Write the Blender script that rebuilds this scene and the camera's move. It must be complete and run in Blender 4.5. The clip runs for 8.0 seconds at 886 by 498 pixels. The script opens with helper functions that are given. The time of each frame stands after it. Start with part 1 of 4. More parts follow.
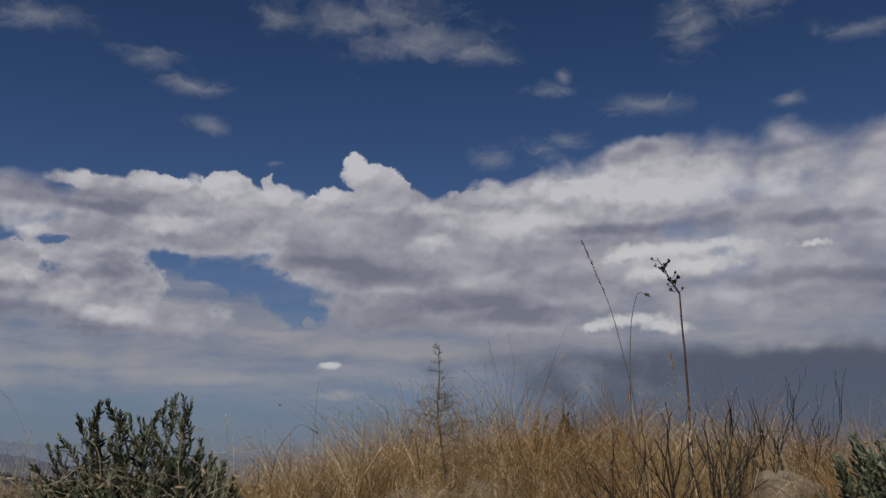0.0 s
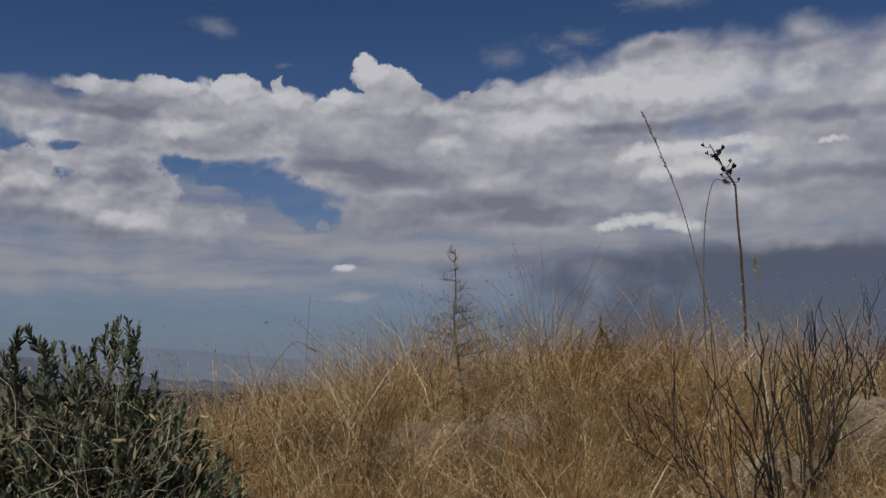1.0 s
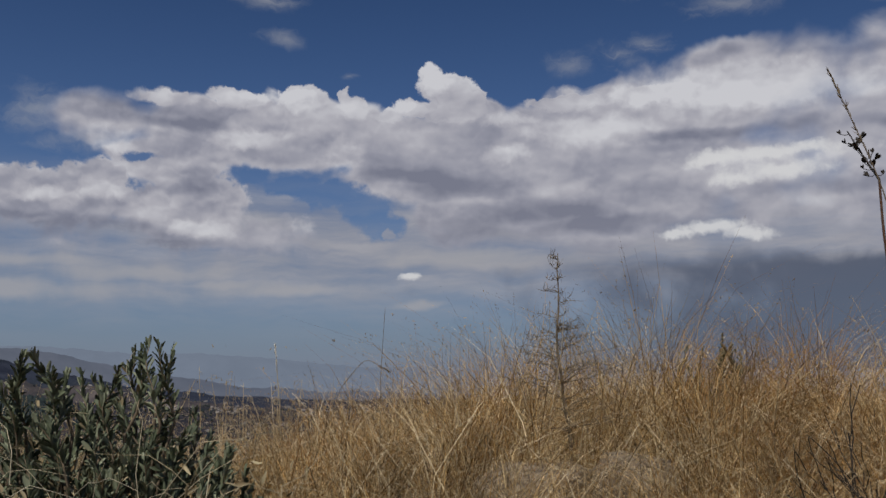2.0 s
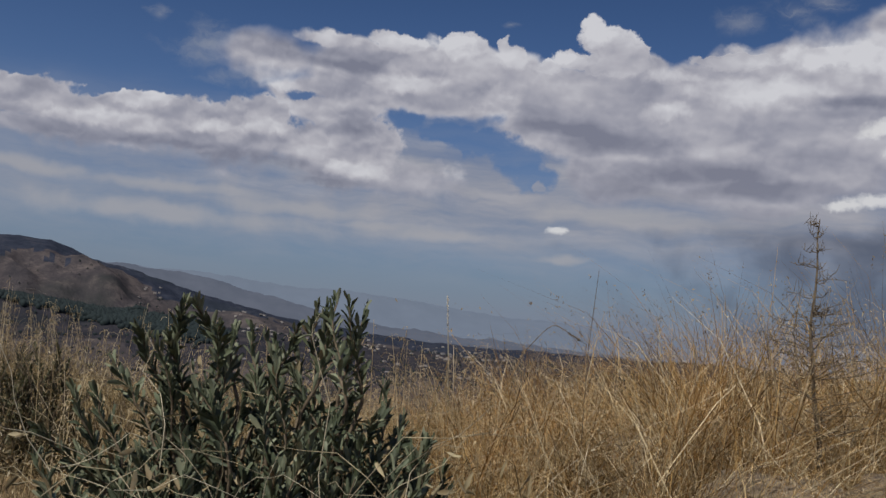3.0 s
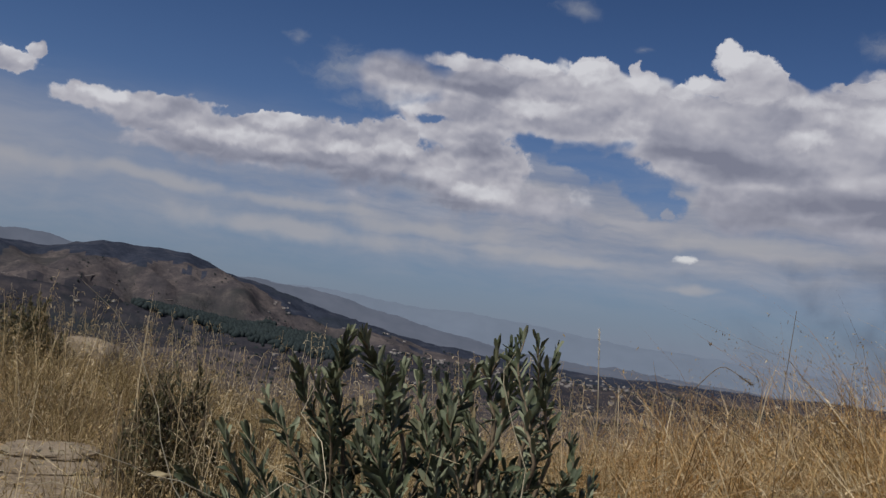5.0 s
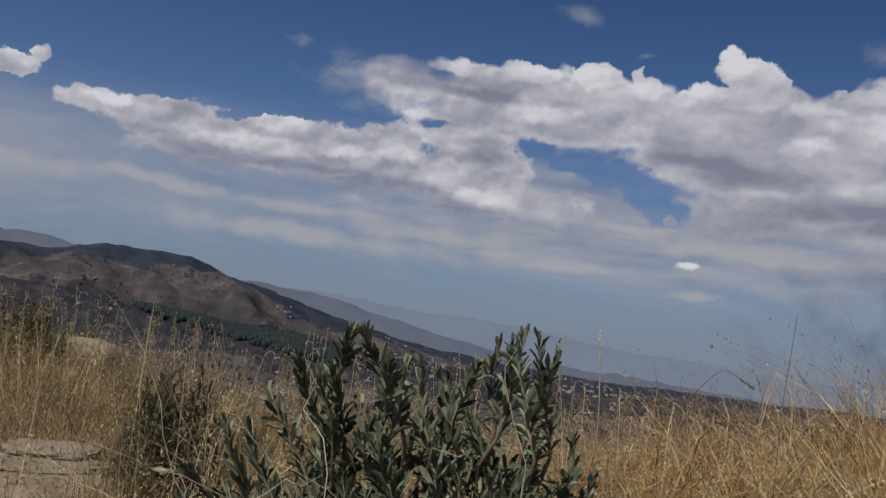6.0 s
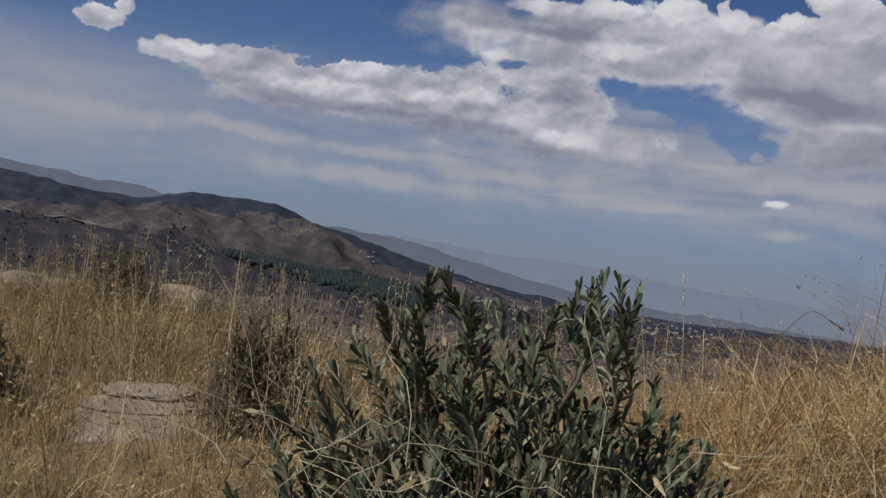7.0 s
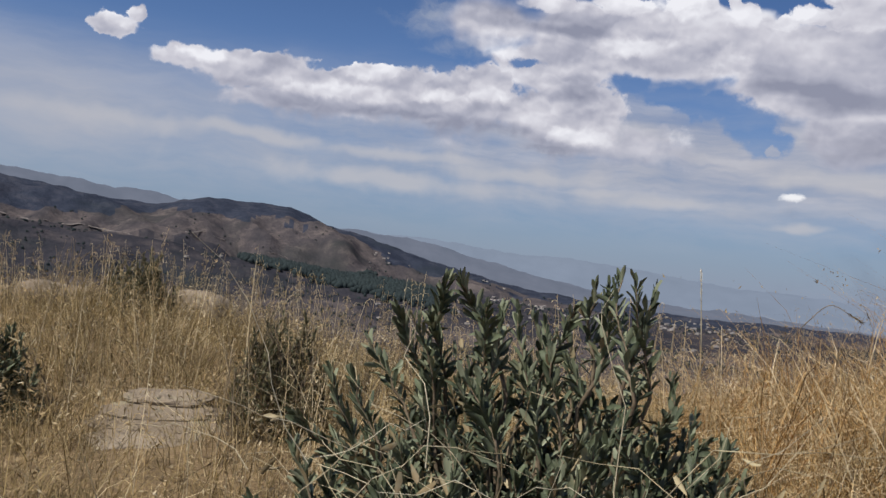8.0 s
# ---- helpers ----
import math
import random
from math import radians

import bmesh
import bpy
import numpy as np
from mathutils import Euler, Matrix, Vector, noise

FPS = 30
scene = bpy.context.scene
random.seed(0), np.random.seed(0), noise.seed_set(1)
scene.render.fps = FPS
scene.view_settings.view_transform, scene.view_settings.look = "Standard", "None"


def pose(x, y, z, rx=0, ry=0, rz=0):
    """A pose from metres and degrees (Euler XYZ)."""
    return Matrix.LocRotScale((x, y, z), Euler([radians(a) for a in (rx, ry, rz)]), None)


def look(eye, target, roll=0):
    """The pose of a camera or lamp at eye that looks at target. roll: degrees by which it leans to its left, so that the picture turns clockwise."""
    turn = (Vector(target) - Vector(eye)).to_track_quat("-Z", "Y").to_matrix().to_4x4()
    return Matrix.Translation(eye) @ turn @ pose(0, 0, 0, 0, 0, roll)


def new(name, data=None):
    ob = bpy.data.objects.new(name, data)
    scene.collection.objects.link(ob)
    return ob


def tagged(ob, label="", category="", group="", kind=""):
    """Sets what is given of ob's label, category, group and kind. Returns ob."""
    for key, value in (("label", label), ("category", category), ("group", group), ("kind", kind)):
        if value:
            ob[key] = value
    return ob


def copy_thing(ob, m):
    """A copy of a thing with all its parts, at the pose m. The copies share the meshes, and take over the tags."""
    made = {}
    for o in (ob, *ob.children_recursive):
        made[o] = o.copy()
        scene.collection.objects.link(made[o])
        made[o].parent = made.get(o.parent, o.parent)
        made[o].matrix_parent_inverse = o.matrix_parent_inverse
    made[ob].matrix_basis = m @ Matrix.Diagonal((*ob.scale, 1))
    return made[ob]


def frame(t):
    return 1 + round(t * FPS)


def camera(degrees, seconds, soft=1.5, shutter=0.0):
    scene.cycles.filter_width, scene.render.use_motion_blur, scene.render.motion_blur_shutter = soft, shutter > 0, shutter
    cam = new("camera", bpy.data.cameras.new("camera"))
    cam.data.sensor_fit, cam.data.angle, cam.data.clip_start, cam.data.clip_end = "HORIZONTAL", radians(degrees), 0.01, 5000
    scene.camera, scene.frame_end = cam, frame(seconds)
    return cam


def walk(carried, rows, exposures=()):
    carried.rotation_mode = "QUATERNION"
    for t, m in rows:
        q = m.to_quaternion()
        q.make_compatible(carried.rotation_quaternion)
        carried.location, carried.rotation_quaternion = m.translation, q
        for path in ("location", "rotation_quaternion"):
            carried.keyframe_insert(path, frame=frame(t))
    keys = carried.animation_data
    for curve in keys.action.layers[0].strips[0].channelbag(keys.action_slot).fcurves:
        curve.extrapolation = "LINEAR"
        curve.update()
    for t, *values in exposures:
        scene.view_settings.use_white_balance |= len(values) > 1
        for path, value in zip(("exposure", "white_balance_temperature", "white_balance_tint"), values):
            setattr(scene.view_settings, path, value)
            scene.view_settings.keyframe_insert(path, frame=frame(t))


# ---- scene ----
cam = camera(49.7, 8.0, soft=1.5)
# seconds, eye, yaw to the left, pitch up, roll
PATH = [
    (0, (0.001, 0.003, 1.499), -0.02, 12.69, -0.01),
    (0.2, (0.006, 0.197, 1.510), 0.03, 11.54, -0.77),
    (0.5, (0.039, 0.433, 1.594), 1.57, 9.72, -4.04),
    (0.7, (0.020, 0.772, 1.652), 0.81, 8.64, -2.28),
    (1, (-0.018, 1.103, 1.648), 0.78, 6.81, -0.57),
    (1.2, (-0.018, 1.294, 1.663), 1.06, 6.28, -1.95),
    (2.3, (-0.300, 2.196, 1.754), 7.23, 7.51, 0.97),
    (2.5, (-0.386, 2.386, 1.769), 9.28, 5.46, 1.60),
    (2.8, (-0.528, 2.570, 1.791), 11.80, 4.26, 4.65),
    (3, (-0.543, 2.588, 1.797), 13.43, 4.07, 4.79),
    (3.5, (-0.596, 2.665, 1.786), 16.16, 3.98, 5.55),
    (4, (-0.656, 2.731, 1.812), 18.03, 6.00, 6.09),
    (4.5, (-0.769, 2.837, 1.802), 20.00, 5.23, 7.64),
    (4.7, (-0.779, 2.858, 1.819), 20.72, 4.72, 7.17),
    (5.8, (-0.769, 2.852, 1.808), 21.35, 4.80, 7.43),
    (6, (-0.773, 2.851, 1.804), 21.14, 4.97, 7.54),
    (6.5, (-0.770, 2.845, 1.813), 20.74, 4.99, 7.50),
    (6.8, (-0.782, 2.864, 1.807), 21.75, 4.39, 6.79),
    (7, (-0.765, 2.841, 1.807), 25.53, 1.01, 6.87),
    (7.2, (-0.782, 2.867, 1.806), 27.29, -1.82, 5.82),
    (7.5, (-0.766, 2.840, 1.818), 26.53, 0.49, 5.87),
    (8, (-0.765, 2.840, 1.811), 26.44, 0.92, 5.74),
]


def aim(eye, yaw, pitch, roll):
    y, p = radians(yaw), radians(pitch)
    way = Vector((-math.sin(y) * math.cos(p), math.cos(y) * math.cos(p), math.sin(p)))
    return look(eye, Vector(eye) + way, roll)


walk(cam, [(t, aim(eye, yaw, pitch, roll)) for t, eye, yaw, pitch, roll in PATH],
     exposures=[(0.0, -0.5), (1.2, -0.45), (2.4, -0.25), (4.5, -0.22), (6.8, -0.16), (7.05, -0.14), (7.5, 0.14), (8.0, 0.3)])

# ---------------------------------------------------------------- light
SUN_EL, SUN_AZ = 54.0, -160.0      # degrees; azimuth to the right of +y
sun_way = Vector((math.sin(radians(SUN_AZ)) * math.cos(radians(SUN_EL)),
                  math.cos(radians(SUN_AZ)) * math.cos(radians(SUN_EL)), math.sin(radians(SUN_EL))))
sun = new("sun", bpy.data.lights.new("sun", "SUN"))
sun.data.energy, sun.data.angle, sun.data.color = 4.3, radians(0.53), (1.0, 0.95, 0.86)
sun.rotation_euler = sun_way.to_track_quat("Z", "Y").to_euler()


class Nodes:
    """Short hand for building node trees."""

    def __init__(self, tree):
        self.t = tree

    def add(self, kind, **props):
        n = self.t.nodes.new(kind)
        for key, value in props.items():
            setattr(n, key, value)
        return n

    def put(self, socket, value):
        if isinstance(value, bpy.types.NodeSocket):
            self.t.links.new(value, socket)
        elif value is not None:
            socket.default_value = value

    def math(self, op, a, b=None, c=None, clamp=False):
        n = self.add("ShaderNodeMath", operation=op, use_clamp=clamp)
        for i, v in enumerate((a, b, c)):
            self.put(n.inputs[i], v)
        return n.outputs[0]

    def vec(self, op, a, b=None, scalar=False):
        n = self.add("ShaderNodeVectorMath", operation=op)
        self.put(n.inputs[0], a)
        if b is not None:
            self.put(n.inputs[1], b)
        return n.outputs["Value"] if scalar else n.outputs[0]

    def xyz(self, x, y, z=0.0):
        n = self.add("ShaderNodeCombineXYZ")
        for i, v in enumerate((x, y, z)):
            self.put(n.inputs[i], v)
        return n.outputs[0]

    def noise(self, where, scale, detail=6.0, rough=0.55, warp=0.0, colour=False):
        n = self.add("ShaderNodeTexNoise")
        self.put(n.inputs["Vector"], where)
        n.inputs["Scale"].default_value, n.inputs["Detail"].default_value = scale, detail
        n.inputs["Roughness"].default_value, n.inputs["Distortion"].default_value = rough, warp
        return n.outputs["Color" if colour else "Fac"]

    def span(self, v, a, b, lo=0.0, hi=1.0, smooth=False):
        n = self.add("ShaderNodeMapRange", clamp=True)
        n.interpolation_type = "SMOOTHSTEP" if smooth else "LINEAR"
        for i, x in enumerate((v, a, b, lo, hi)):
            self.put(n.inputs[i], x)
        return n.outputs[0]

    def mix(self, f, a, b, blend="MIX"):
        n = self.add("ShaderNodeMix", data_type="RGBA", blend_type=blend)
        self.put(n.inputs[0], f)
        for i, v in ((6, a), (7, b)):
            self.put(n.inputs[i], (*v, 1.0) if isinstance(v, tuple) and len(v) == 3 else v)
        return n.outputs[2]

    def ramp(self, f, stops):
        n = self.add("ShaderNodeValToRGB")
        self.put(n.inputs[0], f)
        e = n.color_ramp.elements
        while len(e) < len(stops):
            e.new(0.5)
        for item, (at, col) in zip(e, stops):
            item.position, item.color = at, (*col, 1.0)
        return n.outputs[0]


# ---- the sky: clear blue, a deck of cumulus and its wisps, haze towards the horizon
world = bpy.data.worlds.new("sky")
scene.world = world
world.use_nodes = True
world.node_tree.nodes.clear()
N = Nodes(world.node_tree)
direction = N.add("ShaderNodeTexCoord").outputs["Generated"]
split = N.add("ShaderNodeSeparateXYZ")
N.put(split.inputs[0], direction)
AZ = N.math("MULTIPLY", N.math("ARCTAN2", split.outputs[0], split.outputs[1]), 57.2958)
EL = N.math("MULTIPLY", N.math("ARCSINE", split.outputs[2]), 57.2958)
PLACE = N.xyz(AZ, EL)

clear = N.add("ShaderNodeTexSky", sky_type="NISHITA", sun_disc=False)
clear.sun_elevation, clear.sun_rotation = radians(SUN_EL), radians(SUN_AZ)
clear.air_density, clear.dust_density, clear.ozone_density, clear.altitude = 1.0, 0.6, 2.5, 600
GAIN = 0.10                               # the world's strength


def blobs(where, items):
    """The highest of several soft ellipses (azimuth, elevation, half width, half height), 1 at a centre and 0 at the rim."""
    best = None
    for a, e, w, h in items:
        d = N.vec("LENGTH", N.vec("MULTIPLY", N.vec("SUBTRACT", where, (a, e, 0.0)), (1 / w, 1 / h, 0.0)), scalar=True)
        f = N.math("SUBTRACT", 1.0, d)
        best = f if best is None else N.math("SMOOTH_MAX", best, f, 0.12)
    return best


def wobble(where, scale, amount, detail=4.0):
    c = N.vec("SUBTRACT", N.noise(where, scale, detail, 0.6, colour=True), (0.5, 0.5, 0.5))
    return N.vec("ADD", where, N.vec("MULTIPLY", c, (amount * 1.5, amount, 0.0)))


BANK = [(24, 13.6, 17, 4.6), (18, 16.4, 9, 2.9), (28, 16.5, 9, 3.0), (13.2, 17.4, 4, 1.9), (38, 13, 16, 5.2), (11, 15.0, 9, 3.2), (2, 12.6, 11, 3.8), (-6, 12.7, 6, 3.1), (-13, 14.2, 7, 2.5),
        (-19, 14.3, 6.5, 2.1), (-24.6, 14.5, 4.2, 1.5), (-21, 12.4, 3.6, 2.2), (6, 9.2, 12, 3.0), (20, 9.5, 14, 3.4), (14, 11.4, 8, 3.4), (5, 11.2, 8, 3.0), (-4, 9.0, 3.4, 2.0)]
TOWER = [(-5.45, 17.3, 0.95, 1.05), (-4.5, 16.7, 1.35, 1.2), (-3.6, 16.5, 1.5, 1.0), (-2.9, 16.1, 1.2, 0.8), (-4.0, 15.6, 3.0, 0.7), (-6.6, 15.7, 1.3, 0.65), (-7.9, 15.3, 1.3, 0.45),
         (-10.6, 16.0, 0.5, 0.8), (-10.2, 15.6, 1.1, 0.65), (-9.6, 15.7, 0.5, 0.45), (-13.2, 16.0, 1.7, 0.8), (-17.2, 15.9, 2.0, 0.7), (-21.5, 15.7, 2.6, 0.5), (3, 15.9, 3.0, 0.5), (8, 16.2, 3.4, 0.8)]
LOWER = [(-42.2, 10.35, 2.4, 0.75), (-38.5, 10.1, 4.6, 1.2), (-33.5, 9.2, 5.6, 2.0), (-31.2, 10.6, 2.2, 0.9), (-26.5, 9.4, 5.6, 2.4), (-24.6, 11.2, 1.6, 1.0), (-20, 9.3, 4.6, 2.8),
         (-15.8, 7.8, 4.2, 1.5), (-46.4, 11.5, 1.5, 0.75), (-45.3, 12.3, 0.5, 0.6), (-37, 8.6, 4.0, 0.7)]
GAP = [(-16.2, 11.55, 1.6, 0.6), (-13.8, 11.1, 2.2, 0.75), (-11.4, 10.5, 2.4, 0.95), (-9.4, 9.7, 2.0, 1.35), (-8.3, 8.7, 1.7, 0.95), (-22.6, 12.35, 1.2, 0.35), (-27.5, 12.4, 2.6, 0.6)]
LOBE = [(-13.4, 9.6, 0.85, 0.8), (-12.3, 8.75, 1.3, 0.7), (-14.2, 8.3, 2.2, 1.1), (-15.2, 9.6, 1.0, 0.8), (-8.0, 8.3, 0.45, 0.3)]
PUFF = [(14.6, 12.3, 5.4, 0.5), (11.6, 12.1, 2.4, 0.45), (15.4, 11.3, 3.0, 0.7), (12.4, 11.0, 1.6, 0.6), (11.2, 8.2, 2.9, 0.55), (13.0, 7.9, 1.8, 0.5), (9.2, 7.9, 1.5, 0.4), (21.6, 12.1, 1.1, 0.22), (-6.45, 5.6, 0.62, 0.26)]
WISP = [(-1, 24.6, 5.5, 1.5), (2.2, 24.0, 3.0, 0.9), (-5, 26.2, 6, 1.6), (-10.5, 26.1, 2, 1), (6.7, 22, 2, 0.6), (7.8, 23, 0.8, 0.5), (15.4, 25.2, 1.9, 2.6),
        (19.5, 26, 3, 1.2), (21.4, 20.3, 1.6, 0.5), (25, 23.5, 3, 0.7), (-18.4, 22.9, 2.2, 0.8), (-15.6, 21.7, 2.4, 0.7), (-24.8, 24.6, 3.5, 0.9), (-14.5, 19.7, 1.6, 0.6),
        (3.4, 18.2, 1.7, 0.8), (6, 18.6, 2.3, 1.0), (8, 19.2, 1.6, 0.6), (12.5, 20.8, 3, 0.8), (-10.2, 17.6, 1, 0.3), (-31.4, 16.1, 0.9, 0.5), (-28.6, 14.6, 3.2, 1.5), (-37, 27, 9, 2), (-26, 13.0, 3, 0.8)]
STREAK = [(-46, 6.3, 8, 0.8), (-38, 6.5, 7, 0.55), (-30, 6.3, 8, 0.5), (-22, 5.8, 8, 0.6), (-14, 4.9, 6, 0.5), (-3, 6.6, 8, 0.8), (-6.2, 4.0, 2.4, 0.3), (-17.5, 5.2, 2.5, 0.4), (-30, 4.7, 12, 0.8)]

UNDERSIDE = [(-7.3, 11.75, 4.6, 0.7), (-3.5, 11.1, 4.6, 0.9), (0.4, 9.6, 5.5, 0.9), (5, 8.7, 5, 0.7), (20, 10.3, 9, 0.6), (-24, 8.3, 5, 0.7), (-20.5, 7.5, 4, 0.55), (-19.2, 11.0, 2.2, 1.1),
             (-21, 14.5, 4.5, 0.45), (-31, 8.7, 5, 0.5), (12, 13.8, 7, 0.45), (23, 13.5, 5, 0.5), (20, 17.6, 2.6, 0.5), (12.6, 18.2, 1.2, 0.5)]
BRIGHT = [(-16.5, 13.8, 3.2, 0.75), (-10.9, 13.1, 1.8, 1.2), (-24, 13.1, 1.6, 0.7), (-24.4, 10.3, 2.2, 0.8), (-27.2, 10.0, 2.4, 0.8), (-31.6, 11.1, 2.2, 0.7), (-19.2, 8.3, 2.4, 0.75), (-5.4, 17.4, 1.3, 1.0),
          (-7.2, 15.9, 1.2, 0.5), (-0.7, 12.9, 1.8, 0.7), (-0.6, 15.0, 2.4, 0.55), (-41.6, 10.7, 1.8, 0.6), (-12.6, 8.8, 1.5, 0.7), (4, 14.2, 5, 1.2), (14, 16.2, 9, 1.6), (-34, 9.6, 4, 0.7), (-46, 12, 1.4, 0.8), (-14.5, 16.2, 3, 0.5)]

bent = wobble(PLACE, 0.16, 1.9, 4.0)
fine = wobble(wobble(PLACE, 0.3, 1.0, 3.0), 1.2, 0.7, 4.0)
turb = N.noise(PLACE, 0.34, 6.0, 0.5, 0.3)
fluff = N.math("SUBTRACT", turb, 0.5)

bank = N.math("ADD", blobs(bent, BANK), N.math("MULTIPLY", fluff, 0.9))
curds = N.math("SUBTRACT", N.noise(PLACE, 1.3, 6.0, 0.55), 0.5)
heads = N.math("ADD", blobs(fine, TOWER), N.math("ADD", N.math("MULTIPLY", fluff, 0.4), N.math("MULTIPLY", curds, 0.7)))
low = N.math("ADD", blobs(fine, LOWER), N.math("ADD", N.math("MULTIPLY", fluff, 1.1), N.math("MULTIPLY", curds, 0.7)))
gap_depth = N.span(EL, 7.0, 9.5, 0.75, 1.0)
gap = N.span(N.math("ADD", blobs(fine, GAP), N.math("ADD", N.math("MULTIPLY", fluff, 0.7), N.math("MULTIPLY", curds, 0.9))), -0.05, 0.4, 0.0, 0.93, smooth=True)
lobes = N.span(N.math("ADD", blobs(fine, LOBE), N.math("MULTIPLY", curds, 1.2)), 0.0, 0.4, smooth=True)
gap = N.math("MULTIPLY", gap, N.math("MULTIPLY_ADD", lobes, -0.85, 1.0))
dense = N.math("MAXIMUM", N.math("MAXIMUM", bank, heads), low)
# beyond the bank the deck goes on, broken, all round
round_sky = N.noise(N.vec("MULTIPLY", direction, (1.0, 1.0, 2.4)), 2.6, 8.0, 0.58)
outside = N.math("MULTIPLY", N.span(N.math("ABSOLUTE", N.math("ADD", AZ, 5.0)), 52, 66), N.span(round_sky, 0.52, 0.66, 0.0, 0.8))
# crisp heads, ragged soft bases, and a fibrous fringe to the right
soft_edge = N.math("ADD", N.span(EL, 6.6, 10.0, 0.7, 0.15), N.span(AZ, 5.0, 15.0, 0.0, 0.5))
soft_edge = N.math("ADD", soft_edge, N.math("MULTIPLY", N.span(AZ, -20.0, -25.0, 0.0, 0.5), N.span(EL, 12.5, 13.5)))
soft_edge = N.math("MULTIPLY", soft_edge, N.span(N.noise(PLACE, 0.2, 2.0), 0.35, 0.65, 0.6, 1.7))
cover = N.math("MULTIPLY", N.span(dense, -0.02, soft_edge, smooth=True), N.math("SUBTRACT", 1.0, gap))
cover = N.math("MAXIMUM", N.math("MULTIPLY", cover, N.span(EL, 5.5, 9.5, 0.7, 0.97)), outside)


def billow(where, scale, detail):
    """Rounded heaps, 1 on a heap's crown."""
    n = N.add("ShaderNodeTexVoronoi", feature="SMOOTH_F1", normalize=True)
    N.put(n.inputs["Vector"], where)
    n.inputs["Scale"].default_value, n.inputs["Detail"].default_value = scale, detail
    n.inputs["Roughness"].default_value, n.inputs["Smoothness"].default_value = 0.45, 0.45
    return N.math("SUBTRACT", 1.0, n.outputs["Distance"])


def swell(where, scale, shift, detail):
    """How far the cloud swells here against the place just above it: its lit and its shaded sides."""
    squash = (0.75, 1.1, 1.0)
    a = billow(N.vec("MULTIPLY", where, squash), scale, detail)
    b = billow(N.vec("MULTIPLY", N.vec("ADD", where, (-0.5 * shift, shift, 0.0)), squash), scale, detail)
    return N.math("SUBTRACT", a, b)


def relief(where, scale, shift, detail):
    """Finer modelling, lit from above and the left."""
    squash = (0.8, 1.1, 1.0)
    a = N.noise(N.vec("MULTIPLY", where, squash), scale, detail, 0.5)
    b = N.noise(N.vec("MULTIPLY", N.vec("ADD", where, (-0.5 * shift, shift, 0.0)), squash), scale, detail, 0.5)
    return N.math("SUBTRACT", a, b)


smooth_bent = wobble(wobble(PLACE, 0.25, 1.3, 1.0), 0.9, 0.4, 2.0)
broad = N.noise(N.vec("MULTIPLY", bent, (0.42, 1.7, 1.0)), 0.21, 3.0, 0.5)
lit = N.math("MULTIPLY_ADD", swell(smooth_bent, 0.2, 1.2, 0.0), 0.75, 0.49)
lit = N.math("ADD", lit, N.math("MULTIPLY", swell(smooth_bent, 0.48, 0.6, 1.0), N.span(AZ, -22.0, -12.0, 0.8, 0.45)))
lit = N.math("ADD", lit, N.math("MULTIPLY", relief(smooth_bent, 0.5, 0.55, 3.0), 0.5))
lit = N.math("ADD", lit, N.math("MULTIPLY", swell(fine, 1.2, 0.3, 1.0), N.span(AZ, -22.0, -8.0, 0.6, 0.25)))
lit = N.math("ADD", lit, N.math("MULTIPLY", N.math("SUBTRACT", N.noise(N.vec("MULTIPLY", smooth_bent, (0.6, 1.2, 1.0)), 0.33, 3.0, 0.5), 0.5), 0.55))
lit = N.math("ADD", lit, N.math("MULTIPLY", N.math("SUBTRACT", broad, 0.5), 1.0))
under = N.span(N.math("MULTIPLY_ADD", fluff, 1.2, blobs(bent, UNDERSIDE)), -0.15, 0.85, 0.0, 0.36, smooth=True)
crown = N.span(N.math("ADD", blobs(fine, BRIGHT), N.math("MULTIPLY_ADD", fluff, 0.8, N.math("MULTIPLY", curds, 0.6))), -0.1, 0.7, 0.0, 0.33, smooth=True)
lit = N.math("ADD", N.math("SUBTRACT", lit, under), crown)
lit = N.math("ADD", lit, N.math("MULTIPLY", N.span(dense, 0.02, 0.28, 0.24, 0.0), N.span(EL, 8.5, 12.0)))
lit = N.math("ADD", lit, N.math("ADD", N.span(EL, 6.5, 17.0, -0.10, 0.06), N.span(AZ, 0.0, 12.0, 0.0, 0.06)))
lit = N.math("ADD", lit, N.math("MULTIPLY", N.span(heads, 0.0, 0.4), 0.2), clamp=True)
body = N.ramp(lit, [(0.06, (0.225, 0.235, 0.305)), (0.37, (0.345, 0.35, 0.42)), (0.62, (0.495, 0.49, 0.545)), (0.94, (0.715, 0.715, 0.755))])

haze = N.math("POWER", 2.718, N.math("MULTIPLY", N.math("MAXIMUM", EL, 0.0), -0.16))
blue = N.mix(1.0, clear.outputs[0], (0.29, 0.425, 0.63), "MULTIPLY")
deep = N.add("ShaderNodeVectorMath", operation="SCALE")
N.put(deep.inputs[0], blue)
N.put(deep.inputs["Scale"], N.span(EL, 11.0, 26.0, 1.05, 0.74))
blue = deep.outputs[0]
G = 1 / GAIN


def glow(r, g, b):
    return (r * G, g * G, b * G)


sky = N.mix(N.math("MULTIPLY", haze, 0.95), blue, glow(0.222, 0.260, 0.340))
